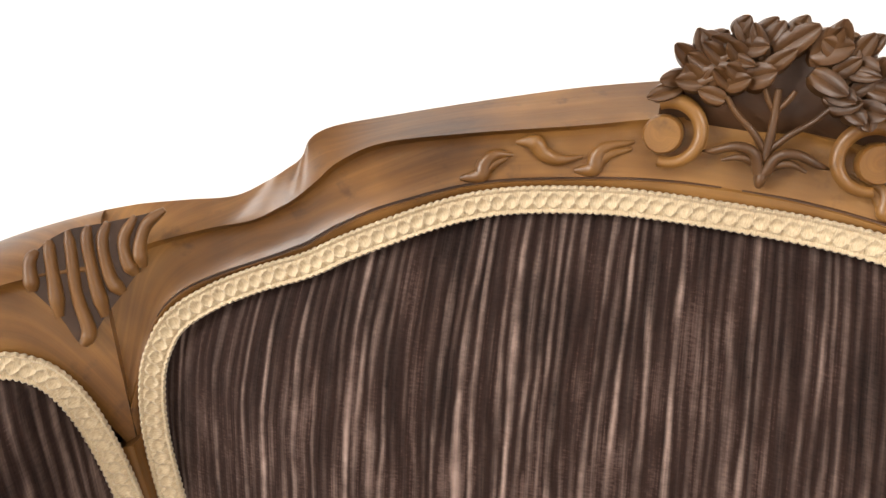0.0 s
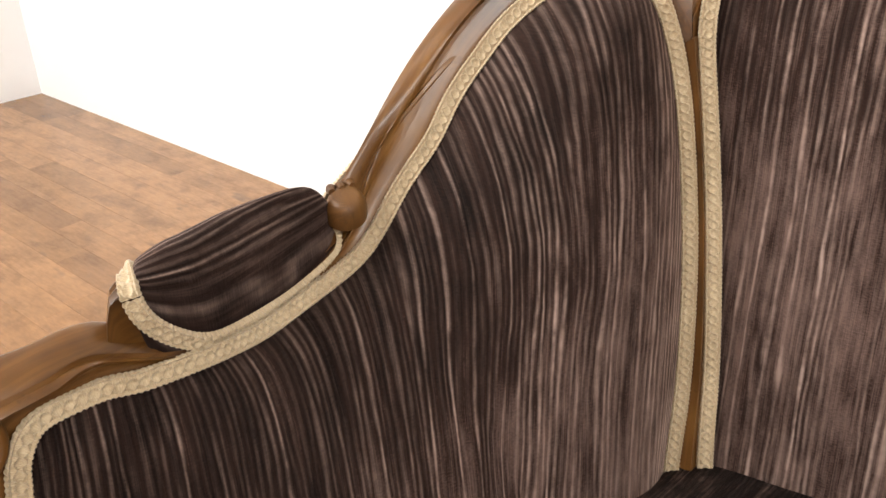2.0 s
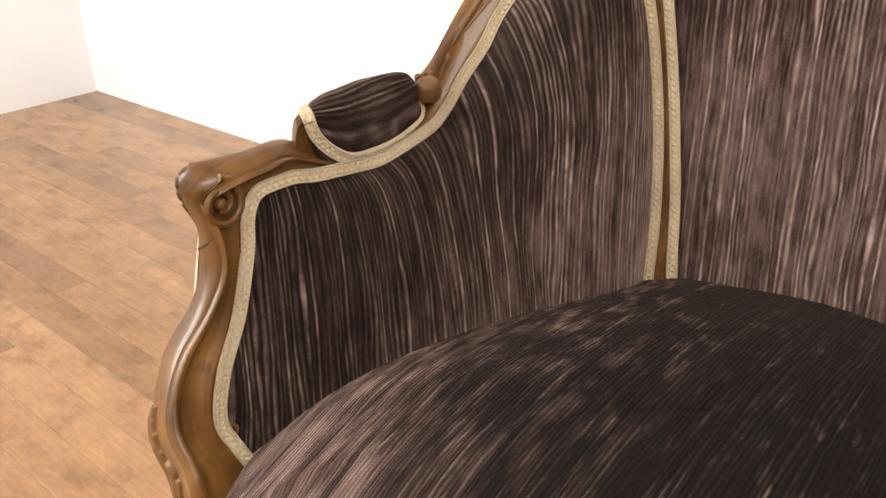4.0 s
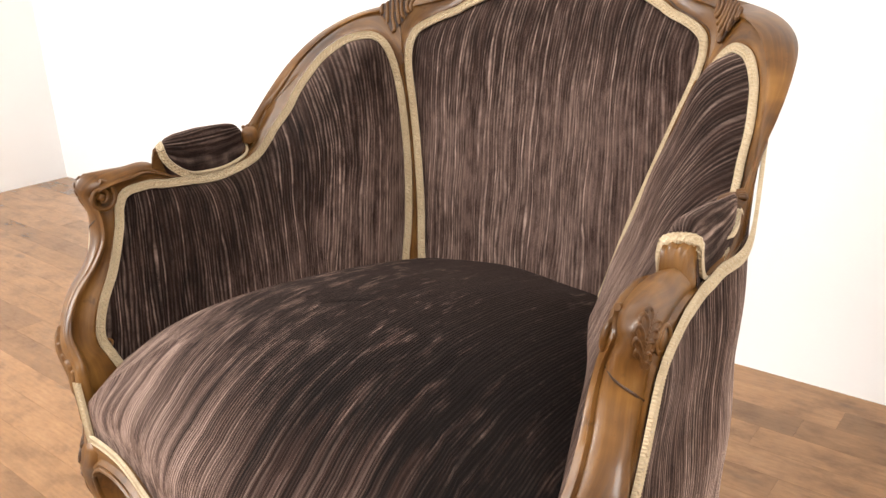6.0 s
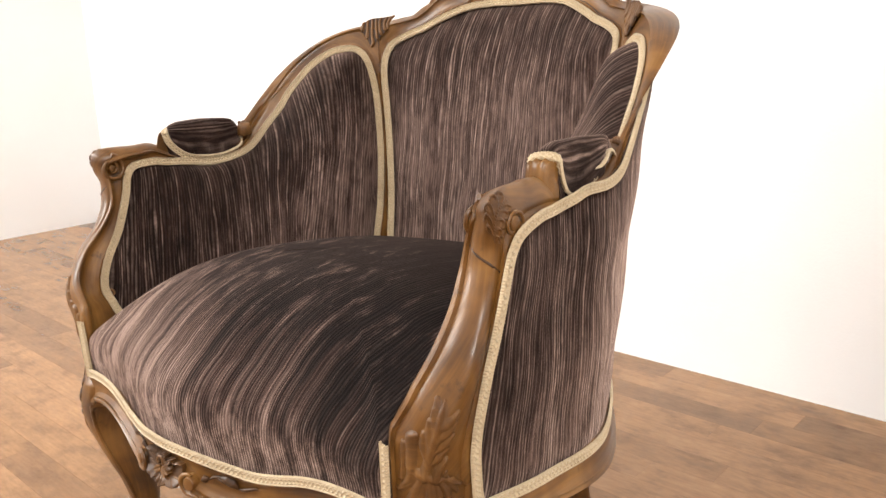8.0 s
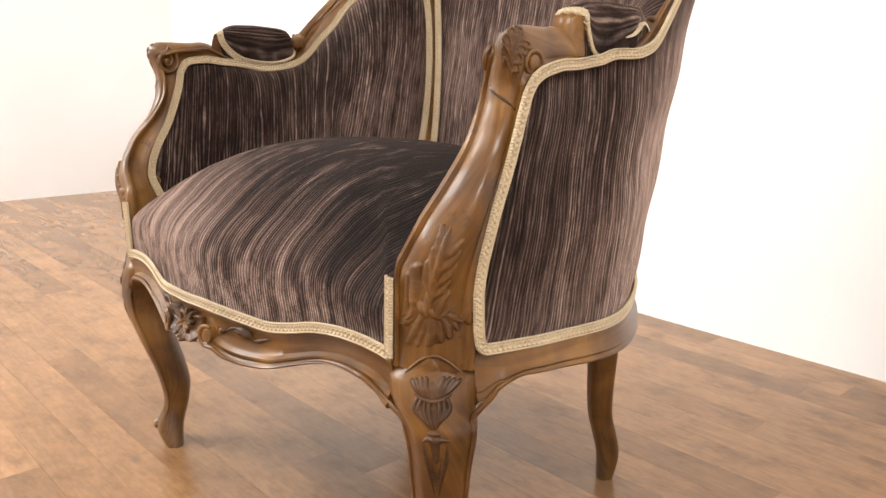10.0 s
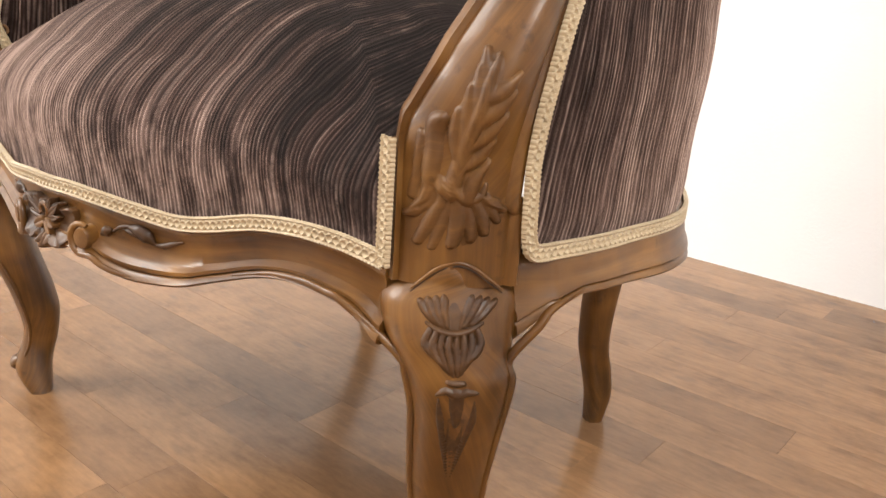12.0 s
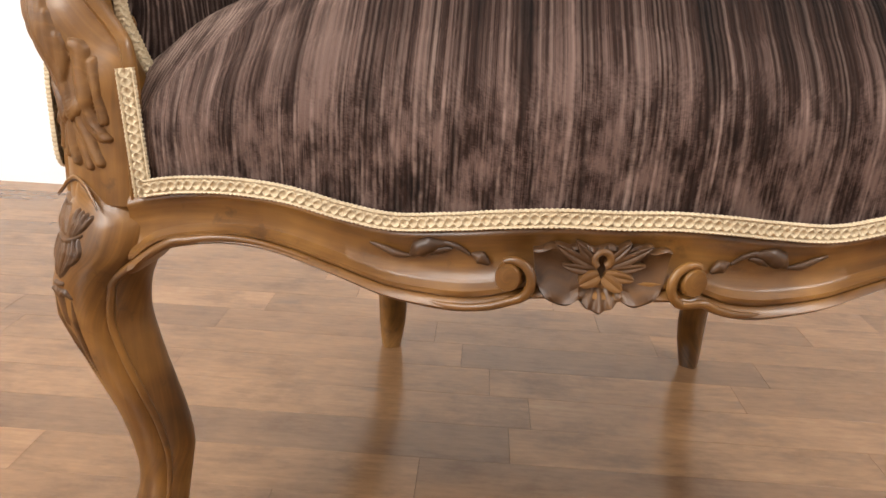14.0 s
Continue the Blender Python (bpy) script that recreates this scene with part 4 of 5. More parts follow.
for ring, count, reach in ((.93, 17, 9), (.72, 13, 9.5), (.48, 8, 9)):
    for i in range(count):
        a = radians(14 + 152 * (i + .3 * rng.random()) / (count - 1))
        x, y = 35 * ring * math.cos(a), 12 + 26 * ring * math.sin(a)
        if abs(x - 2) > 7 or y > 31:
            PETALS.append((x, y, reach * rng.uniform(.8, 1.15), rng.uniform(5.5, 7.5), math.degrees(a) + rng.uniform(-45, 45), rng.uniform(1, 5), rng.uniform(2.2, 3.2), rng.uniform(.25, .6)))
for x, y, ln, wd, ang, lift, th, cr in PETALS:
    x, y, ln, wd, lift, th = x / 1000, .003 + (y - 3) * .00088, ln * .00118, wd * .00132, lift / 1000, th * .00085
    bag = Bag()
    f = max(1 - (x / .043) ** 2, .05)
    top_spot.petal(bag, x, y, ln, wd, ang, lift * 1.5, th, max(cr, .3), back=-.0035, blunt=.42)
    v = np.array(bag.v) + top_spot.n * (.0052 * f ** .4)
    bag.v = [tuple(p) for p in v]
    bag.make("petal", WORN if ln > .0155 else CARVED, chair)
# sprig under the flowers
bag = Bag()
top_spot.rib(bag, [(0, -.006, .002), (.0003, .004, .004), (0, .011, .005), (-.0005, .018, .006)], [.0018, .0015, .0012, .0012])
for sg in (-1, 1):
    top_spot.rib(bag, [(0, -.004, .002), (sg * .006, .003, .004), (sg * .0125, .0085, .0045), (sg * .0165, .0135, .006)], [.0013, .0012, .0010, .0009])
    top_spot.rib(bag, [(0, .010, .004), (sg * .003, .014, .005), (sg * .005, .018, .006)], [.001, .001, .0009])
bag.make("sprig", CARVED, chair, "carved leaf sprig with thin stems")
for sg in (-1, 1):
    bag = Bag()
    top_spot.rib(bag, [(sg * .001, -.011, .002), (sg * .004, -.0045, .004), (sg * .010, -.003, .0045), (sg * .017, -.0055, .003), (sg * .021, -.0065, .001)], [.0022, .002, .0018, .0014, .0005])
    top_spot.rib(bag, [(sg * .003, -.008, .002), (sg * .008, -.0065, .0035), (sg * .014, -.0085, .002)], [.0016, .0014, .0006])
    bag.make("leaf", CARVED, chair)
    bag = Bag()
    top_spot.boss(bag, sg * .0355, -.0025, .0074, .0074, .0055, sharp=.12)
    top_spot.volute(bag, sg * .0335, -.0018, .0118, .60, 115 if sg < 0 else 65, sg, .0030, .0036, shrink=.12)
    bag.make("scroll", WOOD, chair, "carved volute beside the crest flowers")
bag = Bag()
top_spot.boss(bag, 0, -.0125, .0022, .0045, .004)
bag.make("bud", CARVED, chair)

CREST_LEAVES = [[(5.221, 1.005), (5.281, 1.004), (5.294, 1.016), (5.326, 1.023), (5.376, 1.02)],
                [(5.281, 1.002), (5.311, 1.012), (5.361, 1.018)],
                [(5.381, 1.033), (5.434, 1.03), (5.464, 1.017), (5.512, 1.01), (5.572, 1.012)],
                [(5.552, 0.998), (5.604, 0.999), (5.612, 1.012), (5.639, 1.021), (5.712, 1.026)],
                [(5.612, 0.998), (5.639, 1.012), (5.707, 1.019)]]
for mirror in (False, True):
    for i, lf in enumerate(CREST_LEAVES):
        k = np.array(lf)
        p = INNER.lift(k[:, 0], k[:, 1], np.full(len(k), -.0016))
        bag = Bag()
        wide = (.0008, .0034, .003, .0022, .0006) if len(lf) == 5 else (.002, .0022, .0007)
        bag.grid(tube(p, wide, 6, 10, .75, (0, -1, .335)), True, True)
        bag.make("leaf", WOOD, chair, "", mirror)

RIBS = [[(3.926, 1.231), (3.911, 1.224), (3.906, 1.206), (3.903, 1.185)],
        [(3.951, 1.233), (3.946, 1.216), (3.941, 1.174), (3.936, 1.131)],
        [(3.988, 1.229), (3.986, 1.203), (3.978, 1.142), (3.986, 1.087), (3.968, 1.074)],
        [(4.031, 1.216), (4.021, 1.196), (4.021, 1.141), (4.028, 1.09)],
        [(4.076, 1.202), (4.054, 1.184), (4.056, 1.133), (4.079, 1.102)],
        [(4.144, 1.183), (4.106, 1.168), (4.104, 1.138), (4.121, 1.112)],
        [(4.226, 1.162), (4.169, 1.162), (4.141, 1.141), (4.141, 1.115)]]
for mirror in (False, True):
    for i, rb in enumerate(RIBS):
        k = np.array(rb)
        p = INNER.lift(k[:, 0], k[:, 1], np.linspace(.0035, .0045, len(k)))
        bag = Bag()
        bag.grid(tube(p, (.0012, .0022, .0024, .0024, .0027, .0030, .0018), 6, 10, 1.25, INNER.basis(4.0, 1.15)[3]), True, True)
        bag.make("leaf_rib", WORN, chair, "", mirror)
    # backing sheet whose dark colour stands in for shade between the ribs
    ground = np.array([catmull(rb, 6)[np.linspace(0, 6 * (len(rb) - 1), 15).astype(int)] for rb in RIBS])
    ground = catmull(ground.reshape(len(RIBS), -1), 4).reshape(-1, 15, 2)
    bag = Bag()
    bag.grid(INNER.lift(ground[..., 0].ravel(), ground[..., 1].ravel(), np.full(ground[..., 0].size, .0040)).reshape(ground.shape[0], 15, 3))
    bag.make("leaf_ground", STAIN_SHADE, chair, "ground of the carved shoulder leaf, dark with stain and painted shade", mirror)

# ---------------------------------------------------------------- arm carvings
nprof = len(PROFILE)
face_t = np.array([0.0] + [t / 2 for t, _ in ROUND] + [.5 + t / 2 for t, _ in BACK])


def arm_face(k, t):
    """A point of the arm's rounded outer face and its outward normal."""
    def get(k, t):
        r = min(max(k * 7, 0), len(arm_grid) - 1.001)
        i, f = int(r), r - int(r)
        c = np.interp(t, face_t, np.arange(len(face_t))) + nprof - 1
        j, e = int(c), c - int(c)
        j2 = min(j + 1, arm_grid.shape[1] - 2)
        a = arm_grid[i, j] * (1 - e) + arm_grid[i, j2] * e
        b = arm_grid[i + 1, j] * (1 - e) + arm_grid[i + 1, j2] * e
        return a * (1 - f) + b * f
    o = get(k, t)
    dk, dt = get(k + .15, t) - get(k - .15, t), get(k, t + .06) - get(k, t - .06)
    n = unit(np.cross(dk, dt))
    if n @ (o - np.array((0, -.05, .5))) < 0:
        n = -n
    return o, n


def face_rib(bag, pts, radii, flat=.8, rise=.0):
    p, nn = [], []
    for k, t in pts:
        o, n = arm_face(k, t)
        p.append(o + n * rise)
        nn.append(n)
    bag.grid(tube(p, radii, 6, 10, flat, np.mean(nn, 0)), True, True)


def on_post(u, z):
    """Place on the post's face from millimetres across and above the foot of its leaf."""
    return np.interp(.337 + z / 1000, [.296, .345, .363, .384, .404, .425, .45], range(7)), .5 + u / 62


def carve(place, across, along, strokes, sink=.7):
    """Relief cut into a surface: rounded strokes in millimetres, each with its half widths and height, fused by their highest."""
    uu, zz = np.meshgrid(across, along, indexing="ij")
    high = np.zeros(uu.shape)
    for pts, radii, tall in strokes:
        k = catmull(pts, 10)
        r = np.interp(np.linspace(0, 1, len(k)), np.linspace(0, 1, len(radii)), radii)
        for (cu, cz), rr in zip(k, r):
            d = ((uu - cu) ** 2 + (zz - cz) ** 2) / rr ** 2
            high = np.maximum(high, tall * min(1, rr / 2.0) * np.clip(1 - d, 0, 1) ** .55)
    g = []
    for i in range(len(across)):
        row = []
        for j in range(len(along)):
            o, n = place(across[i], along[j])
            row.append(o + n * (high[i, j] - sink) / 1000)
        g.append(row)
    return np.array(g)


# acanthus leaf: paths of its lobes, half widths and heights, all in millimetres
LEAF = [([(0, 44), (0, 26), (0, 8), (0, -8)], (10, 13, 17, 14), 1.1), ([(1, 20), (1, 40), (-1, 56), (-5, 72), (-7.5, 80)], (12, 11, 10, 8.5, 3.5), 1.2), ([(1, 16), (1, 40), (-1, 56), (-5, 72), (-7.5, 84)], (2.2, 2.4, 2.2, 1.8, .8), 3.2)]
LEAF += [([(-2, 30), (-6, 18), (-11, 6), (-17, -3)], (2.4, 2.4, 2.8, 1.8), 2.4), ([(-1.5, 28), (-5, 12), (-9.5, -4), (-14.5, -17)], (2.2, 2.0, 2.8, 2.2), 2.9), ([(-1, 26), (-3, 8), (-6, -8), (-9, -20)], (2.2, 1.9, 2.5, 1.8), 2.3),
         ([(0, 28), (0, 8), (0, -8), (-1.5, -18)], (2.4, 2.4, 2.7, 2), 3.0), ([(.5, 26), (3, 8), (5, -6), (6, -15)], (2.2, 1.9, 2.4, 1.8), 2.3), ([(1, 26), (6, 10), (10, -3), (12, -12)], (2.2, 2.0, 2.6, 1.8), 2.8), ([(1.5, 28), (8, 14), (13.5, 3), (17.5, -6)], (2.2, 2.0, 2.6, 1.6), 2.3), ([(2, 30), (9, 20), (15, 9), (19, 1)], (2.2, 2.2, 2.6, 1.6), 2.9)]
LEAF += [([(-17, 2), (-11, 12), (-8.5, 24), (-9.5, 38), (-13.5, 49), (-13, 53)], (1.5, 2.2, 2.8, 3.2, 3.4, 2), 3.2), ([(-18, 9), (-14.5, 20), (-14.5, 32), (-16, 41)], (2.0, 1.6, 2, 2.2), 2.2), ([(-19, -2), (-16, 1)], (2.2, 2.0), 3.0),
         ([(20, 2), (12.5, 9), (8.5, 22), (8.5, 36), (11.5, 46)], (1.6, 2.3, 2.6, 2.4, 1.2), 3.1), ([(15.5, 14), (13.8, 24), (14, 36)], (1, 2.2, 1), 1.5)]
LEAF += [([(u, z), (u - 5, z + 8), (u - 9, z + 15)], (1.6, 2.7, 1.3), 2.7) for u, z in ((-.5, 44), (-1.5, 53), (-2.5, 61), (-4, 68))]
LEAF += [([(u, z), (u + 5, z + 7), (u + 7.5, z + 15)], (1.6, 2.7, 1.3), 2.5) for u, z in ((1.5, 40), (.5, 50), (-2, 59), (-4, 66))]

# leaf over the knuckle: a midrib with curled lobes on either side
reach = arm_grid[:, nprof + len(ROUND)]
reach = np.concatenate([[0], np.cumsum(np.linalg.norm(np.diff(reach, axis=0), axis=1))])
reach = reach - reach[72]
KNUCKLE = [([(0, 5), (0, 26), (0, 46)], (8, 9, 4), 1.1), ([(0, 0), (0, 26), (0, 53)], (1.4, 1.6, .8), 2.5)]
for v, w in ((3, .95), (12, 1.1), (21, 1.1), (30, 1.0), (38, .8)):
    for sg in (-1, 1):
        KNUCKLE.append(([(sg * .8, v), (sg * 3.6 * w, v + 6), (sg * 7.4 * w, v + 8), (sg * 9.2 * w, v + 4), (sg * 7.2 * w, v + 1.5)], (1.0, 1.5, 1.8, 1.7, 1.0), 2.7))

for mirror in (False, True):
    bag = Bag()
    bag.grid(carve(lambda u, z: arm_face(*on_post(u, z)), np.linspace(-23, 23, 70), np.linspace(-24, 88, 150), [(a, [r * (1.45 if r < 4 else 1) for r in b], 1.6 * c) for a, b, c in LEAF], 1.0))
    bag.make("acanthus_leaf", WORN, chair, "carved acanthus leaf on the arm post", mirror)
    # acanthus leaf over the knuckle
    bag = Bag()
    bag.grid(carve(lambda u, v: arm_face(np.interp(v / 1000, reach, np.arange(len(reach)) / 7), .63 + u / 64), np.linspace(-12, 12, 50), np.linspace(-2, 56, 110), KNUCKLE, .8))
    bag.make("knuckle_leaf", WORN, chair, "carved acanthus leaf over the arm knuckle", mirror)
    # dark rib in place of a cut line, its shade given as colour
    bag = Bag()
    face_rib(bag, [(9.1, .08), (8.95, .3), (8.95, .6), (9.1, .9)], (.0009, .0012, .0012, .0009), .6)
    bag.make("knuckle_shade_line", STAIN_SHADE, chair, "", mirror)
    # inner and outer volutes
    sp = sheet_spot(.62, 1.07, .002)
    sp.o = np.array((-.3225, -.2445, .5585)) + sp.n * .0045
    bag = Bag()
    sp.volute(bag, 0, 0, .0180, 1.6, 95, -1, .0030, .002)
    sp.boss(bag, 0, 0, .005, .005, .004, sharp=.35)
    bag.make("arm_scroll", WOOD, chair, "carved spiral at the arm end", mirror)
    sp = sheet_spot(.88, .085, .001)
    bag = Bag()
    sp.volute(bag, 0, 0, .0075, 1.0, 200, -1, .0017, .0015)
    bag.make("post_scroll", WOOD, chair, "", mirror)
    o, n = arm_face(12.9, .90)
    sp = Spot(o + n * .001, (0, 1, .3), (0, -.3, 1), n)
    bag = Bag()
    sp.volute(bag, 0, 0, .0115, 1.1, 250, 1, .0020, .0012, shrink=.2)
    sp.boss(bag, 0, 0, .0058, .0085, .0022, sharp=.25, angle=-20)
    bag.make("arm_scroll", WOOD, chair, "", mirror)
    # fluted wooden saddle before the pad and a lobed knob behind it
    mid_a = pad[0].mean(0)
    g = []
    for f in (-.2, 0, .12, .3, .5, .7, .88, 1.0):
        row = []
        for c, p in zip(np.linspace(0, 1, 17), pad[0]):
            q = mid_a + (p - mid_a) * (1 - .28 * f * f) * .93 + np.array((.001, -.016, -.007)) * f
            q[2] += .0005 + .0016 * math.cos(6 * math.pi * c) * math.sin(math.pi * f) + .0015 * math.sin(math.pi * max(f, 0)) - .06 * max(0, f - .8)
            row.append(q)
        g.append([row[0] - (0, 0, .035)] + row + [row[-1] - (0, 0, .035)])
    bag = Bag()
    bag.grid(np.array(g), caps=True)
    bag.make("pad_collar", WOOD, chair, "fluted walnut saddle at the arm pad", mirror)
    sp = Spot((-.314, -.033, .5945), (.85, -.45, -.25), (.4, .9, .1), (.25, -.2, .95))
    bag = Bag()
    sp.boss(bag, 0, 0, .0135, .0120, .0050, base=-.010, sharp=.4, rings=9, sides=24)
    for y in (-.0055, 0, .0055):
        sp.rib(bag, [(-.0125, y, .000), (-.0105, y, .0028), (-.006, y * 1.1, .0042)], (.0024, .0030, .0020))
    bag.make("pad_knob", WORN, chair, "lobed walnut knob behind the arm pad", mirror)

# ---------------------------------------------------------------- front rail carving
rail_spot = Spot((-.0065, -.3765, .283), (1, 0, 0), (0, 0, 1), (0, -1, 0))
bag = Bag()
g = []
for x in np.linspace(-.0365, .0365, 91):
    u = abs(x) / .0365
    lobe = abs(math.cos(x * math.pi / .0245))
    lo = -.0150 - .0050 * lobe ** .6 - .0030 * math.exp(-(x / .010) ** 2) + .007 * u ** 5
    hi = .0135 + .0010 * math.sin(x * 420) - .003 * u ** 4
    lift = .45 + .55 * (1 - u ** 4)
    row = []
    for q, z in ((0, -.006), (.0, .003), (.05, .0048), (.12, .0034), (.25, .0016), (.4, .0014), (.55, .0022), (.68, .0042), (.78, .0062), (.87, .0086), (.94, .0092), (.985, .0068), (1.0, .003), (1.0, -.010)):
        y = hi + (lo - hi) * q
        flute = .0016 * math.cos(math.atan2(y + .001, x) * 16) * min(1, max(0, abs(q - .45) * 3 - .2))
        cup = .0030 * (lobe - .5) * max(0, q - .55) * 2.2
        row.append(rail_spot.at(x * (1 - .08 * q), y, (z + flute + cup) * lift if z > 0 else z))
    g.append(row)
bag.grid(np.array(g), caps=True)
cartouche = bag.make("rail_cartouche", CARVED, chair, "dark carved shell cartouche in the seat rail")
# leaves round the flower: start, length, width, direction, bend, tone
for x, y, ln, wd, ang, bend, dark in ((-2, 2, 32, 6, 160, -4, 1), (2, 2, 32, 6, 20, 4, 1), (-3, 0, 22, 5.5, 176, -2, 1), (3, 0, 24, 5.5, 6, 2, 1), (-1, -2, 14, 8, 205, 0, 0), (1, -2.5, 15, 7.5, -36, 0, 0), (2, -1.5, 18, 6, -8, 0, 0), (-3, 4, 20, 5, 140, -2, 1), (3, 4, 20, 5, 42, 2, 1)):
    bag = Bag()
    rail_spot.petal(bag, x / 1000, y / 1000, ln * .82 / 1000, wd * 1.35 / 1000, ang, .002, .0030, .3, curl=bend / 1000, back=-.003, blunt=.6 if dark else .35)
    bag.v = [tuple(p) for p in np.array(bag.v) + rail_spot.n * (.0026 if dark else .0042)]
    bag.make("rail_petal", CARVED if dark else WORN, cartouche)
bag = Bag()
rail_spot.volute(bag, 0, .0065, .0046, .82, -60, 1, .0024, .0062, shrink=.1)
bag.make("flower_loop", WORN, cartouche)
for sg in (-1, 1):
    sp = Spot((sg * .0465 - .006, -.3735, .2765), (1, -sg * -.28, 0), (0, 0, 1), (sg * .28, -1, 0))
    bag = Bag()
    sp.boss(bag, sg * .0012, .0008, .0080, .0088, .0085, base=-.004, sharp=.16)
    path = []
    for dx in (.050, .042, .034, .026, .018, .010):
        x = sg * (.0465 + dx) - .006
        path.append((x, front_y(x) - .0082 + .10 * max(0, dx - .03), rail_low(x) + .0036))
    for a in range(-75, 116, 19):
        r = .0122 - .0022 * (a + 75) / 190
        path.append(sp.at(-sg * r * math.cos(radians(a)), r * math.sin(radians(a)), .005))
    bag.grid(tube(path, (.0010, .0022, .0026, .0028, .0028, .0026, .0020), 3, 10, .9, (sg * .2, -1, 0)), True, True)
    bag.make("rail_scroll", WOOD, chair, "carved scroll end of the rail bead")
    for pts, rad in (([(13, 4), (18, 8), (23, 10)], (1, 3.2, .8)), ([(24, 9), (30, 13.5), (38, 15.5), (46, 13.5)], (.7, 1.3, 1.3, .8)), ([(36, 15), (46, 13.5), (53, 9), (58, 3)], (.8, 4.0, 4.2, .8)), ([(58, 3), (66, 3.5), (74, 7), (82, 10)], (.6, 1.9, 1.5, .5)), ([(34, 12), (41, 10), (46, 6)], (.6, 2, .6))):
        p = []
        for dx, dz in pts:
            x = sg * (.0465 + dx / 1000) - .006
            p.append((x, front_y(x) - .0012, .2775 + dz * .78 / 1000))
        bag = Bag()
        bag.grid(tube(p, [r * 1.3 / 1000 for r in rad], 6, 10, .85, (sg * .2, -1, 0)), True, True)
        bag.make("rail_leaf", CARVED, chair)

# ---------------------------------------------------------------- knees of the front legs
EX = np.array((math.cos(radians(37)), math.sin(radians(37)), 0))
EN = np.array((EX[1], -EX[0], 0))
for mirror in (True, False):
    stations = np.array(FRONT_LEG)[::-1]

    def leg_face(u, z, rise=0.0):
        """Point of the leg's front face from millimetres across and the height."""
        c = np.array([np.interp(z, stations[:, 2], stations[:, i]) for i in (0, 1, 3, 4)])
        e = np.interp(z, (.20, .26), (2.6, 2.0))
        q = max(1 - abs(u / 1000 / c[2]) ** e, 0) ** (1 / e)
        return np.array((c[0], c[1], z)) + EX * (u / 1000) + EN * (c[3] * q + rise)

    for sg in (-1, 1):
        st = np.array(FRONT_LEG[8:20])
        e = np.interp(st[:, 2:3], (.20, .26), (2.6, 2.0))
        p = st[:, :3] + EX * (sg * st[:, 3:4] * .95) + EN * st[:, 4:5] * (1 - .95 ** e) ** (1 / e)
        if sg < 0:
            lead = [(x, front_y(x) - .0065, rail_low(x) + .0035) for x in (.17, .20, .225, .245, .260)]
        else:
            ss_ = np.array((1.7, 1.5, 1.35, 1.22, 1.12))
            q = flip(OUTER.lift(ss_, 0 * ss_, np.full(5, -.0105)))
            q[:, 2] = np.interp(ss_, [.95, 1.1, 1.25, 1.55, 2], [.256, .266, .277, .284, .281]) + .0035
            lead = list(q)
        p = np.vstack([lead, p])
        bag = Bag()
        bag.grid(tube(p, (.0012, .0026, .0030, .0030, .0028, .0026, .0022, .0014), 4, 8, 1, EN), True, True)
        bag.make("leg_bead", WOOD, chair, "", mirror)
    arch = [(-20.5, 293.5), (-14, 299.5), (-6, 306), (4, 309.3), (13, 306.8), (22, 300.5), (29, 295.5)]
    brow = [EX * (.0651 + u / 1000) + EN * (.4440 + .0010 * max(0, (300 - z) / 10)) + np.array((0, 0, z / 1000)) for u, z in arch]
    # the second, darker rib imitates the shade of an incised line under the brow
    for name, drop, radii, mat in (("brow_moulding", .0012, (.0005, .0010, .0012, .0012, .0012, .0012, .0012, .0010, .0005), WOOD), ("brow_shade_line", -.0004, (.0003, .0006, .0007, .0007, .0007, .0007, .0007, .0006, .0003), STAIN_SHADE)):
        bag = Bag()
        bag.grid(tube([q + np.array((0, 0, drop)) for q in brow], radii, 6, 8, .8, EN), True, True)
        bag.make(name, mat, chair, "", mirror)

    def knee(u, z):
        o = leg_face(u, z / 1000)
        n = unit(np.cross(leg_face(u + 1, z / 1000) - leg_face(u - 1, z / 1000), leg_face(u, z / 1000 + .002) - leg_face(u, z / 1000 - .002)))
        return o, n if n @ EN > 0 else -n

    def lean(strokes):
        return [([(u + np.interp(z, [165, 235, 290], [0, -.5, 6]), z) for u, z in pts], radii, tall) for pts, radii, tall in strokes]

    cuts = [([(0, 279), (0, 272), (0, 262), (0, 250)], (13, 15, 14, 6), .85), ([(-15, 277.5), (-8, 274), (0, 272.5), (8, 274), (15, 277.5)], (1.2, 1.8, 2.0, 1.8, 1.2), 3.3), ([(-4, 245.3), (0, 244.8), (4, 245.3)], (2, 2.4, 2), 2.6)]
    for i, f in enumerate((-1, -.79, -.58, -.37, .37, .58, .79, 1)):
        cuts.append(([(f * 10, 276 + 1.5 * f * f), (f * 15, 283 - f * f), (f * 19, 289.5 - 2.5 * f * f), (f * 20.5, 292 - 3.5 * f * f)], (1.4, 2.1, 2.4, 1.5), 2.6 + .5 * (i % 2)))
    for i, f in enumerate(np.linspace(-1, 1, 8)):
        cuts.append(([(f * 13, 271.5 + 2 * f * f), (f * 15, 265 + 2 * f * f), (f * 12, 257.5 + 4 * f * f), (f * 7, 249.5 + 8 * f * f)], (1.8, 2.4, 2.3, 1.2), 2.7 + .5 * (i % 2)))
    bag = Bag()
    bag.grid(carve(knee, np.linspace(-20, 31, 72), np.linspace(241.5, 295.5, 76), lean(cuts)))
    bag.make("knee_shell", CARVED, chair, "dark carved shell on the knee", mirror)
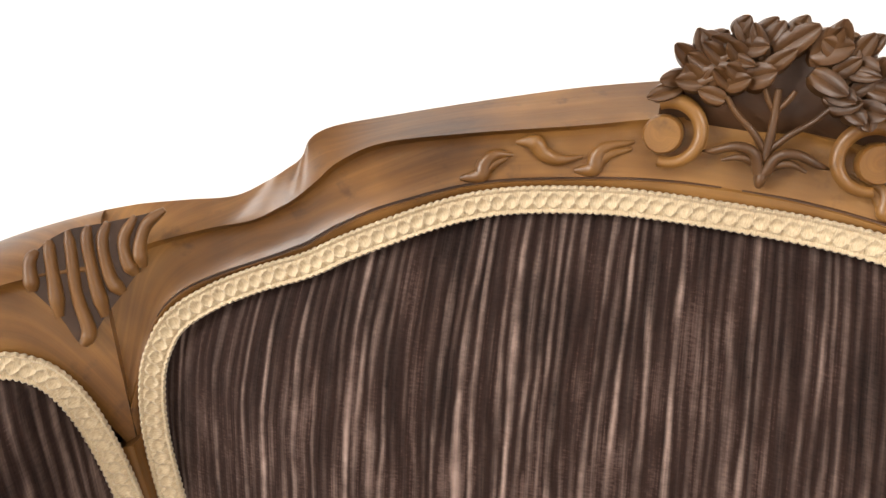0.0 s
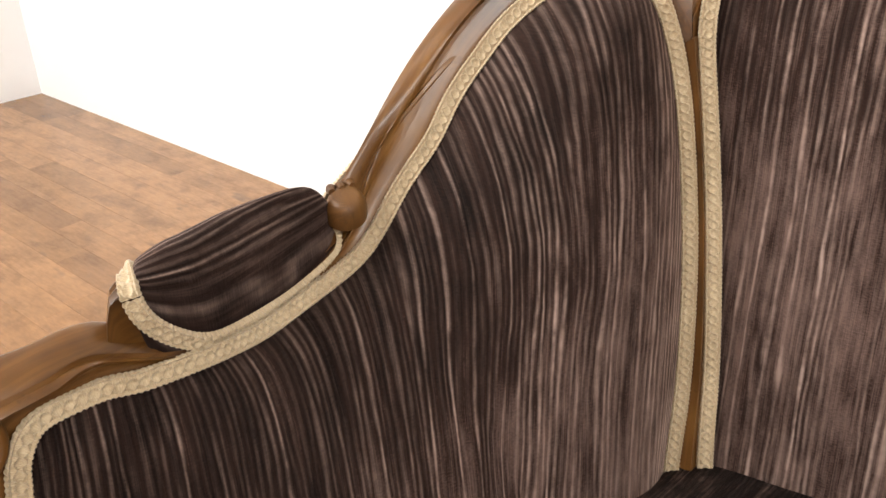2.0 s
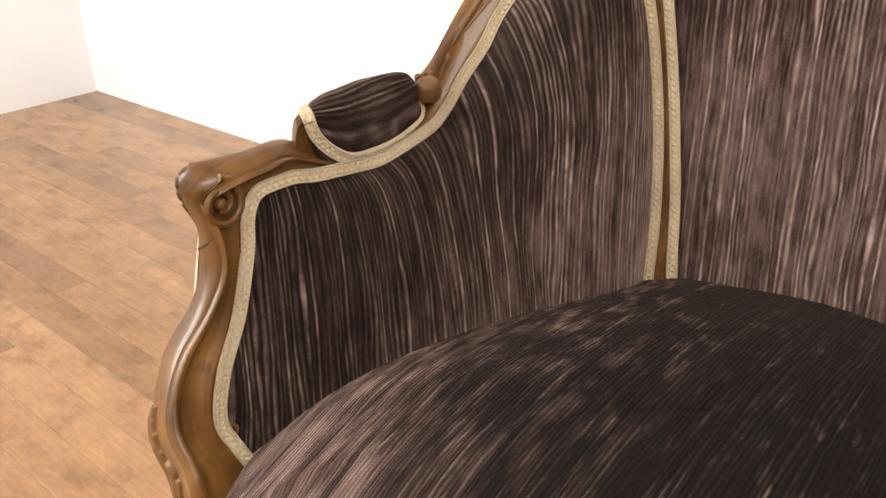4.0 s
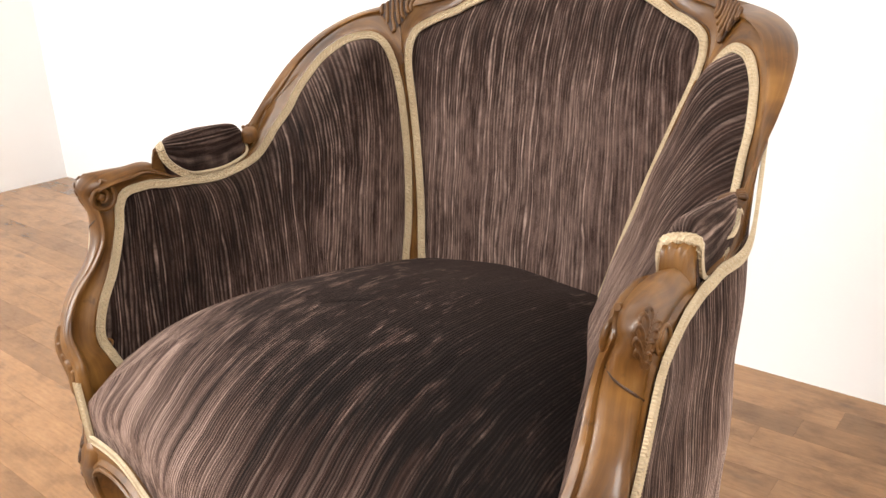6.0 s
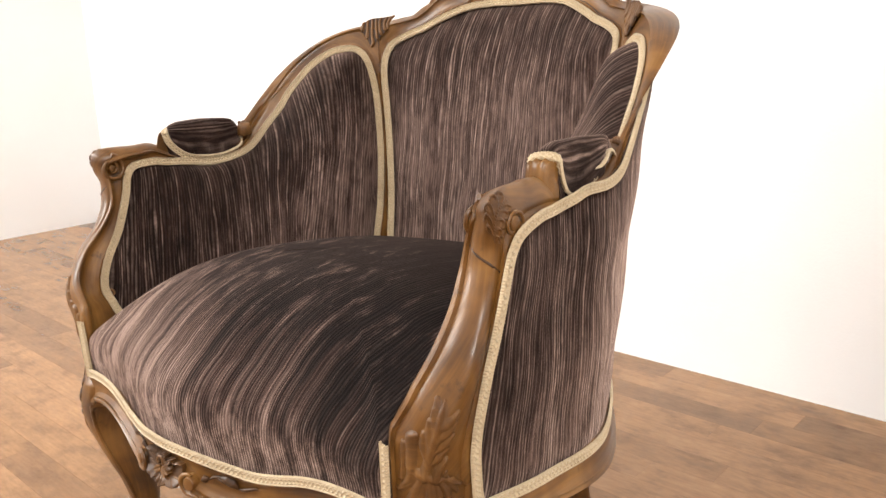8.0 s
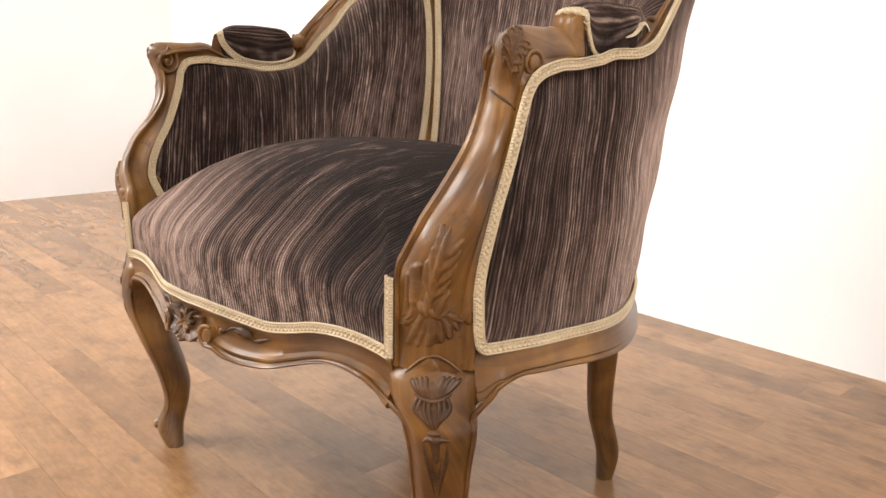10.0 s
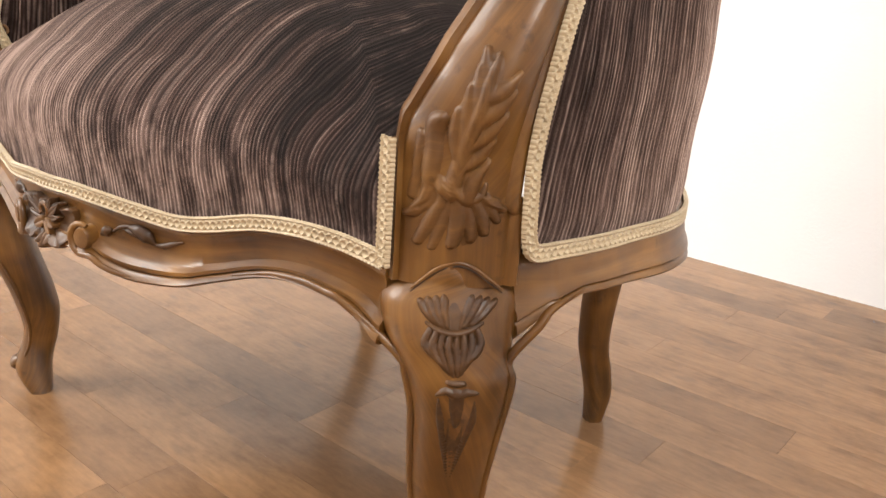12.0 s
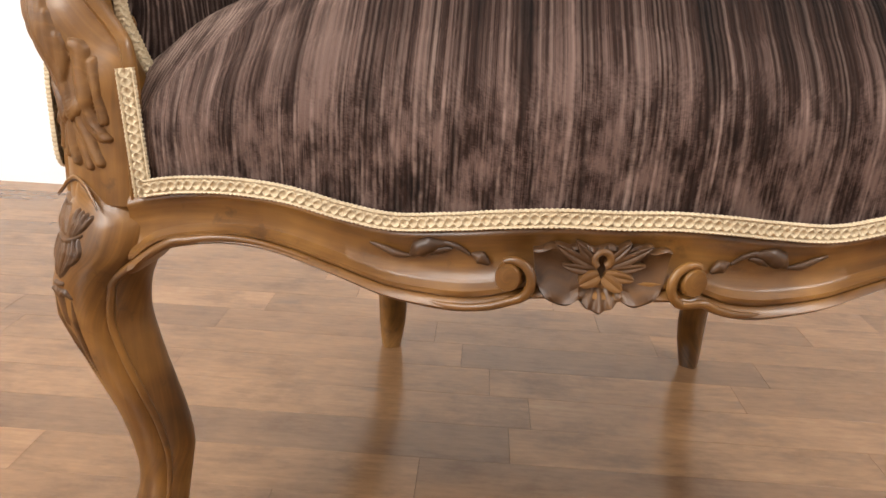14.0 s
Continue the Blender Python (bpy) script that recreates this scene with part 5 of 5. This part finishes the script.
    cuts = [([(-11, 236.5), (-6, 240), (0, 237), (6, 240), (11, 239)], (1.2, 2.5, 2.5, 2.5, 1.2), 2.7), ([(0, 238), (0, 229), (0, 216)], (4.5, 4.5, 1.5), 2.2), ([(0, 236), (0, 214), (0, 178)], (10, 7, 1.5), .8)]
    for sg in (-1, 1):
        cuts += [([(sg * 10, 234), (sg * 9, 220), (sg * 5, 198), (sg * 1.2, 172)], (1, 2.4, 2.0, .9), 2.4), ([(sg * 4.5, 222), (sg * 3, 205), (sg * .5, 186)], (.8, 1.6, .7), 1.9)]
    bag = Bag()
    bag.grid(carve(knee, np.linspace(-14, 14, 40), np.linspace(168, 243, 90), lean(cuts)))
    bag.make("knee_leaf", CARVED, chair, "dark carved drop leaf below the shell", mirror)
    bag = Bag()
    c = leg_face(0, .03)
    Spot(c, EX, (0, 0, 1), EN).boss(bag, 0, .002, .011, .010, .005, base=-.004, sharp=.5)
    bag.make("toe_scroll", WOOD, chair, "", mirror)

# ---------------------------------------------------------------- floor boards
random.seed(4)


def board_mesh(length, width):
    b = .00003
    v = [(0, 0, -.006), (length, 0, -.006), (length, width, -.006), (0, width, -.006), (0, 0, -b), (length, 0, -b), (length, width, -b), (0, width, -b),
         (b, b, 0), (length - b, b, 0), (length - b, width - b, 0), (b, width - b, 0)]
    f = [(0, 1, 5, 4), (1, 2, 6, 5), (2, 3, 7, 6), (3, 0, 4, 7), (4, 5, 9, 8), (5, 6, 10, 9), (6, 7, 11, 10), (7, 4, 8, 11), (8, 9, 10, 11)]
    return v, f


STRIP = .066
lengths = (.28, .36, .45, .56, .70)
meshes = {}
for ln_ in lengths:
    me = bpy.data.meshes.new("board")
    v, f = board_mesh(ln_ - 0.0003, STRIP - 0.0003)
    me.from_pydata(v, [], f)
    me.materials.append(FLOOR)
    meshes[ln_] = me
far_v, far_f = [], []
y = NORTH - STRIP
count = 0
while y > SOUTH:
    x = WEST + .001
    while x < EAST - .001:
        ln_ = random.choice(lengths)
        if x < WEST + .01:
            ln_ = random.uniform(.1, .7)
        if x + ln_ > EAST - .08:
            ln_ = EAST - .001 - x
        if count < 300 and ln_ in meshes and -.62 < y and -1.75 < x < .75:
            ob = new("board", meshes[ln_])
            ob.location, ob.parent = (x, y, 0), floor
            count += 1
        else:
            v, f = board_mesh(ln_ - 0.0003, STRIP - 0.0003)
            n = len(far_v)
            far_v += [(a + x, b + y, c) for a, b, c in v]
            far_f += [tuple(i + n for i in q) for q in f]
        x += ln_
    y -= STRIP
tagged(part("far_boards", far_v, far_f, FLOOR, floor, smooth=False, crooked=False), kind="stuff")
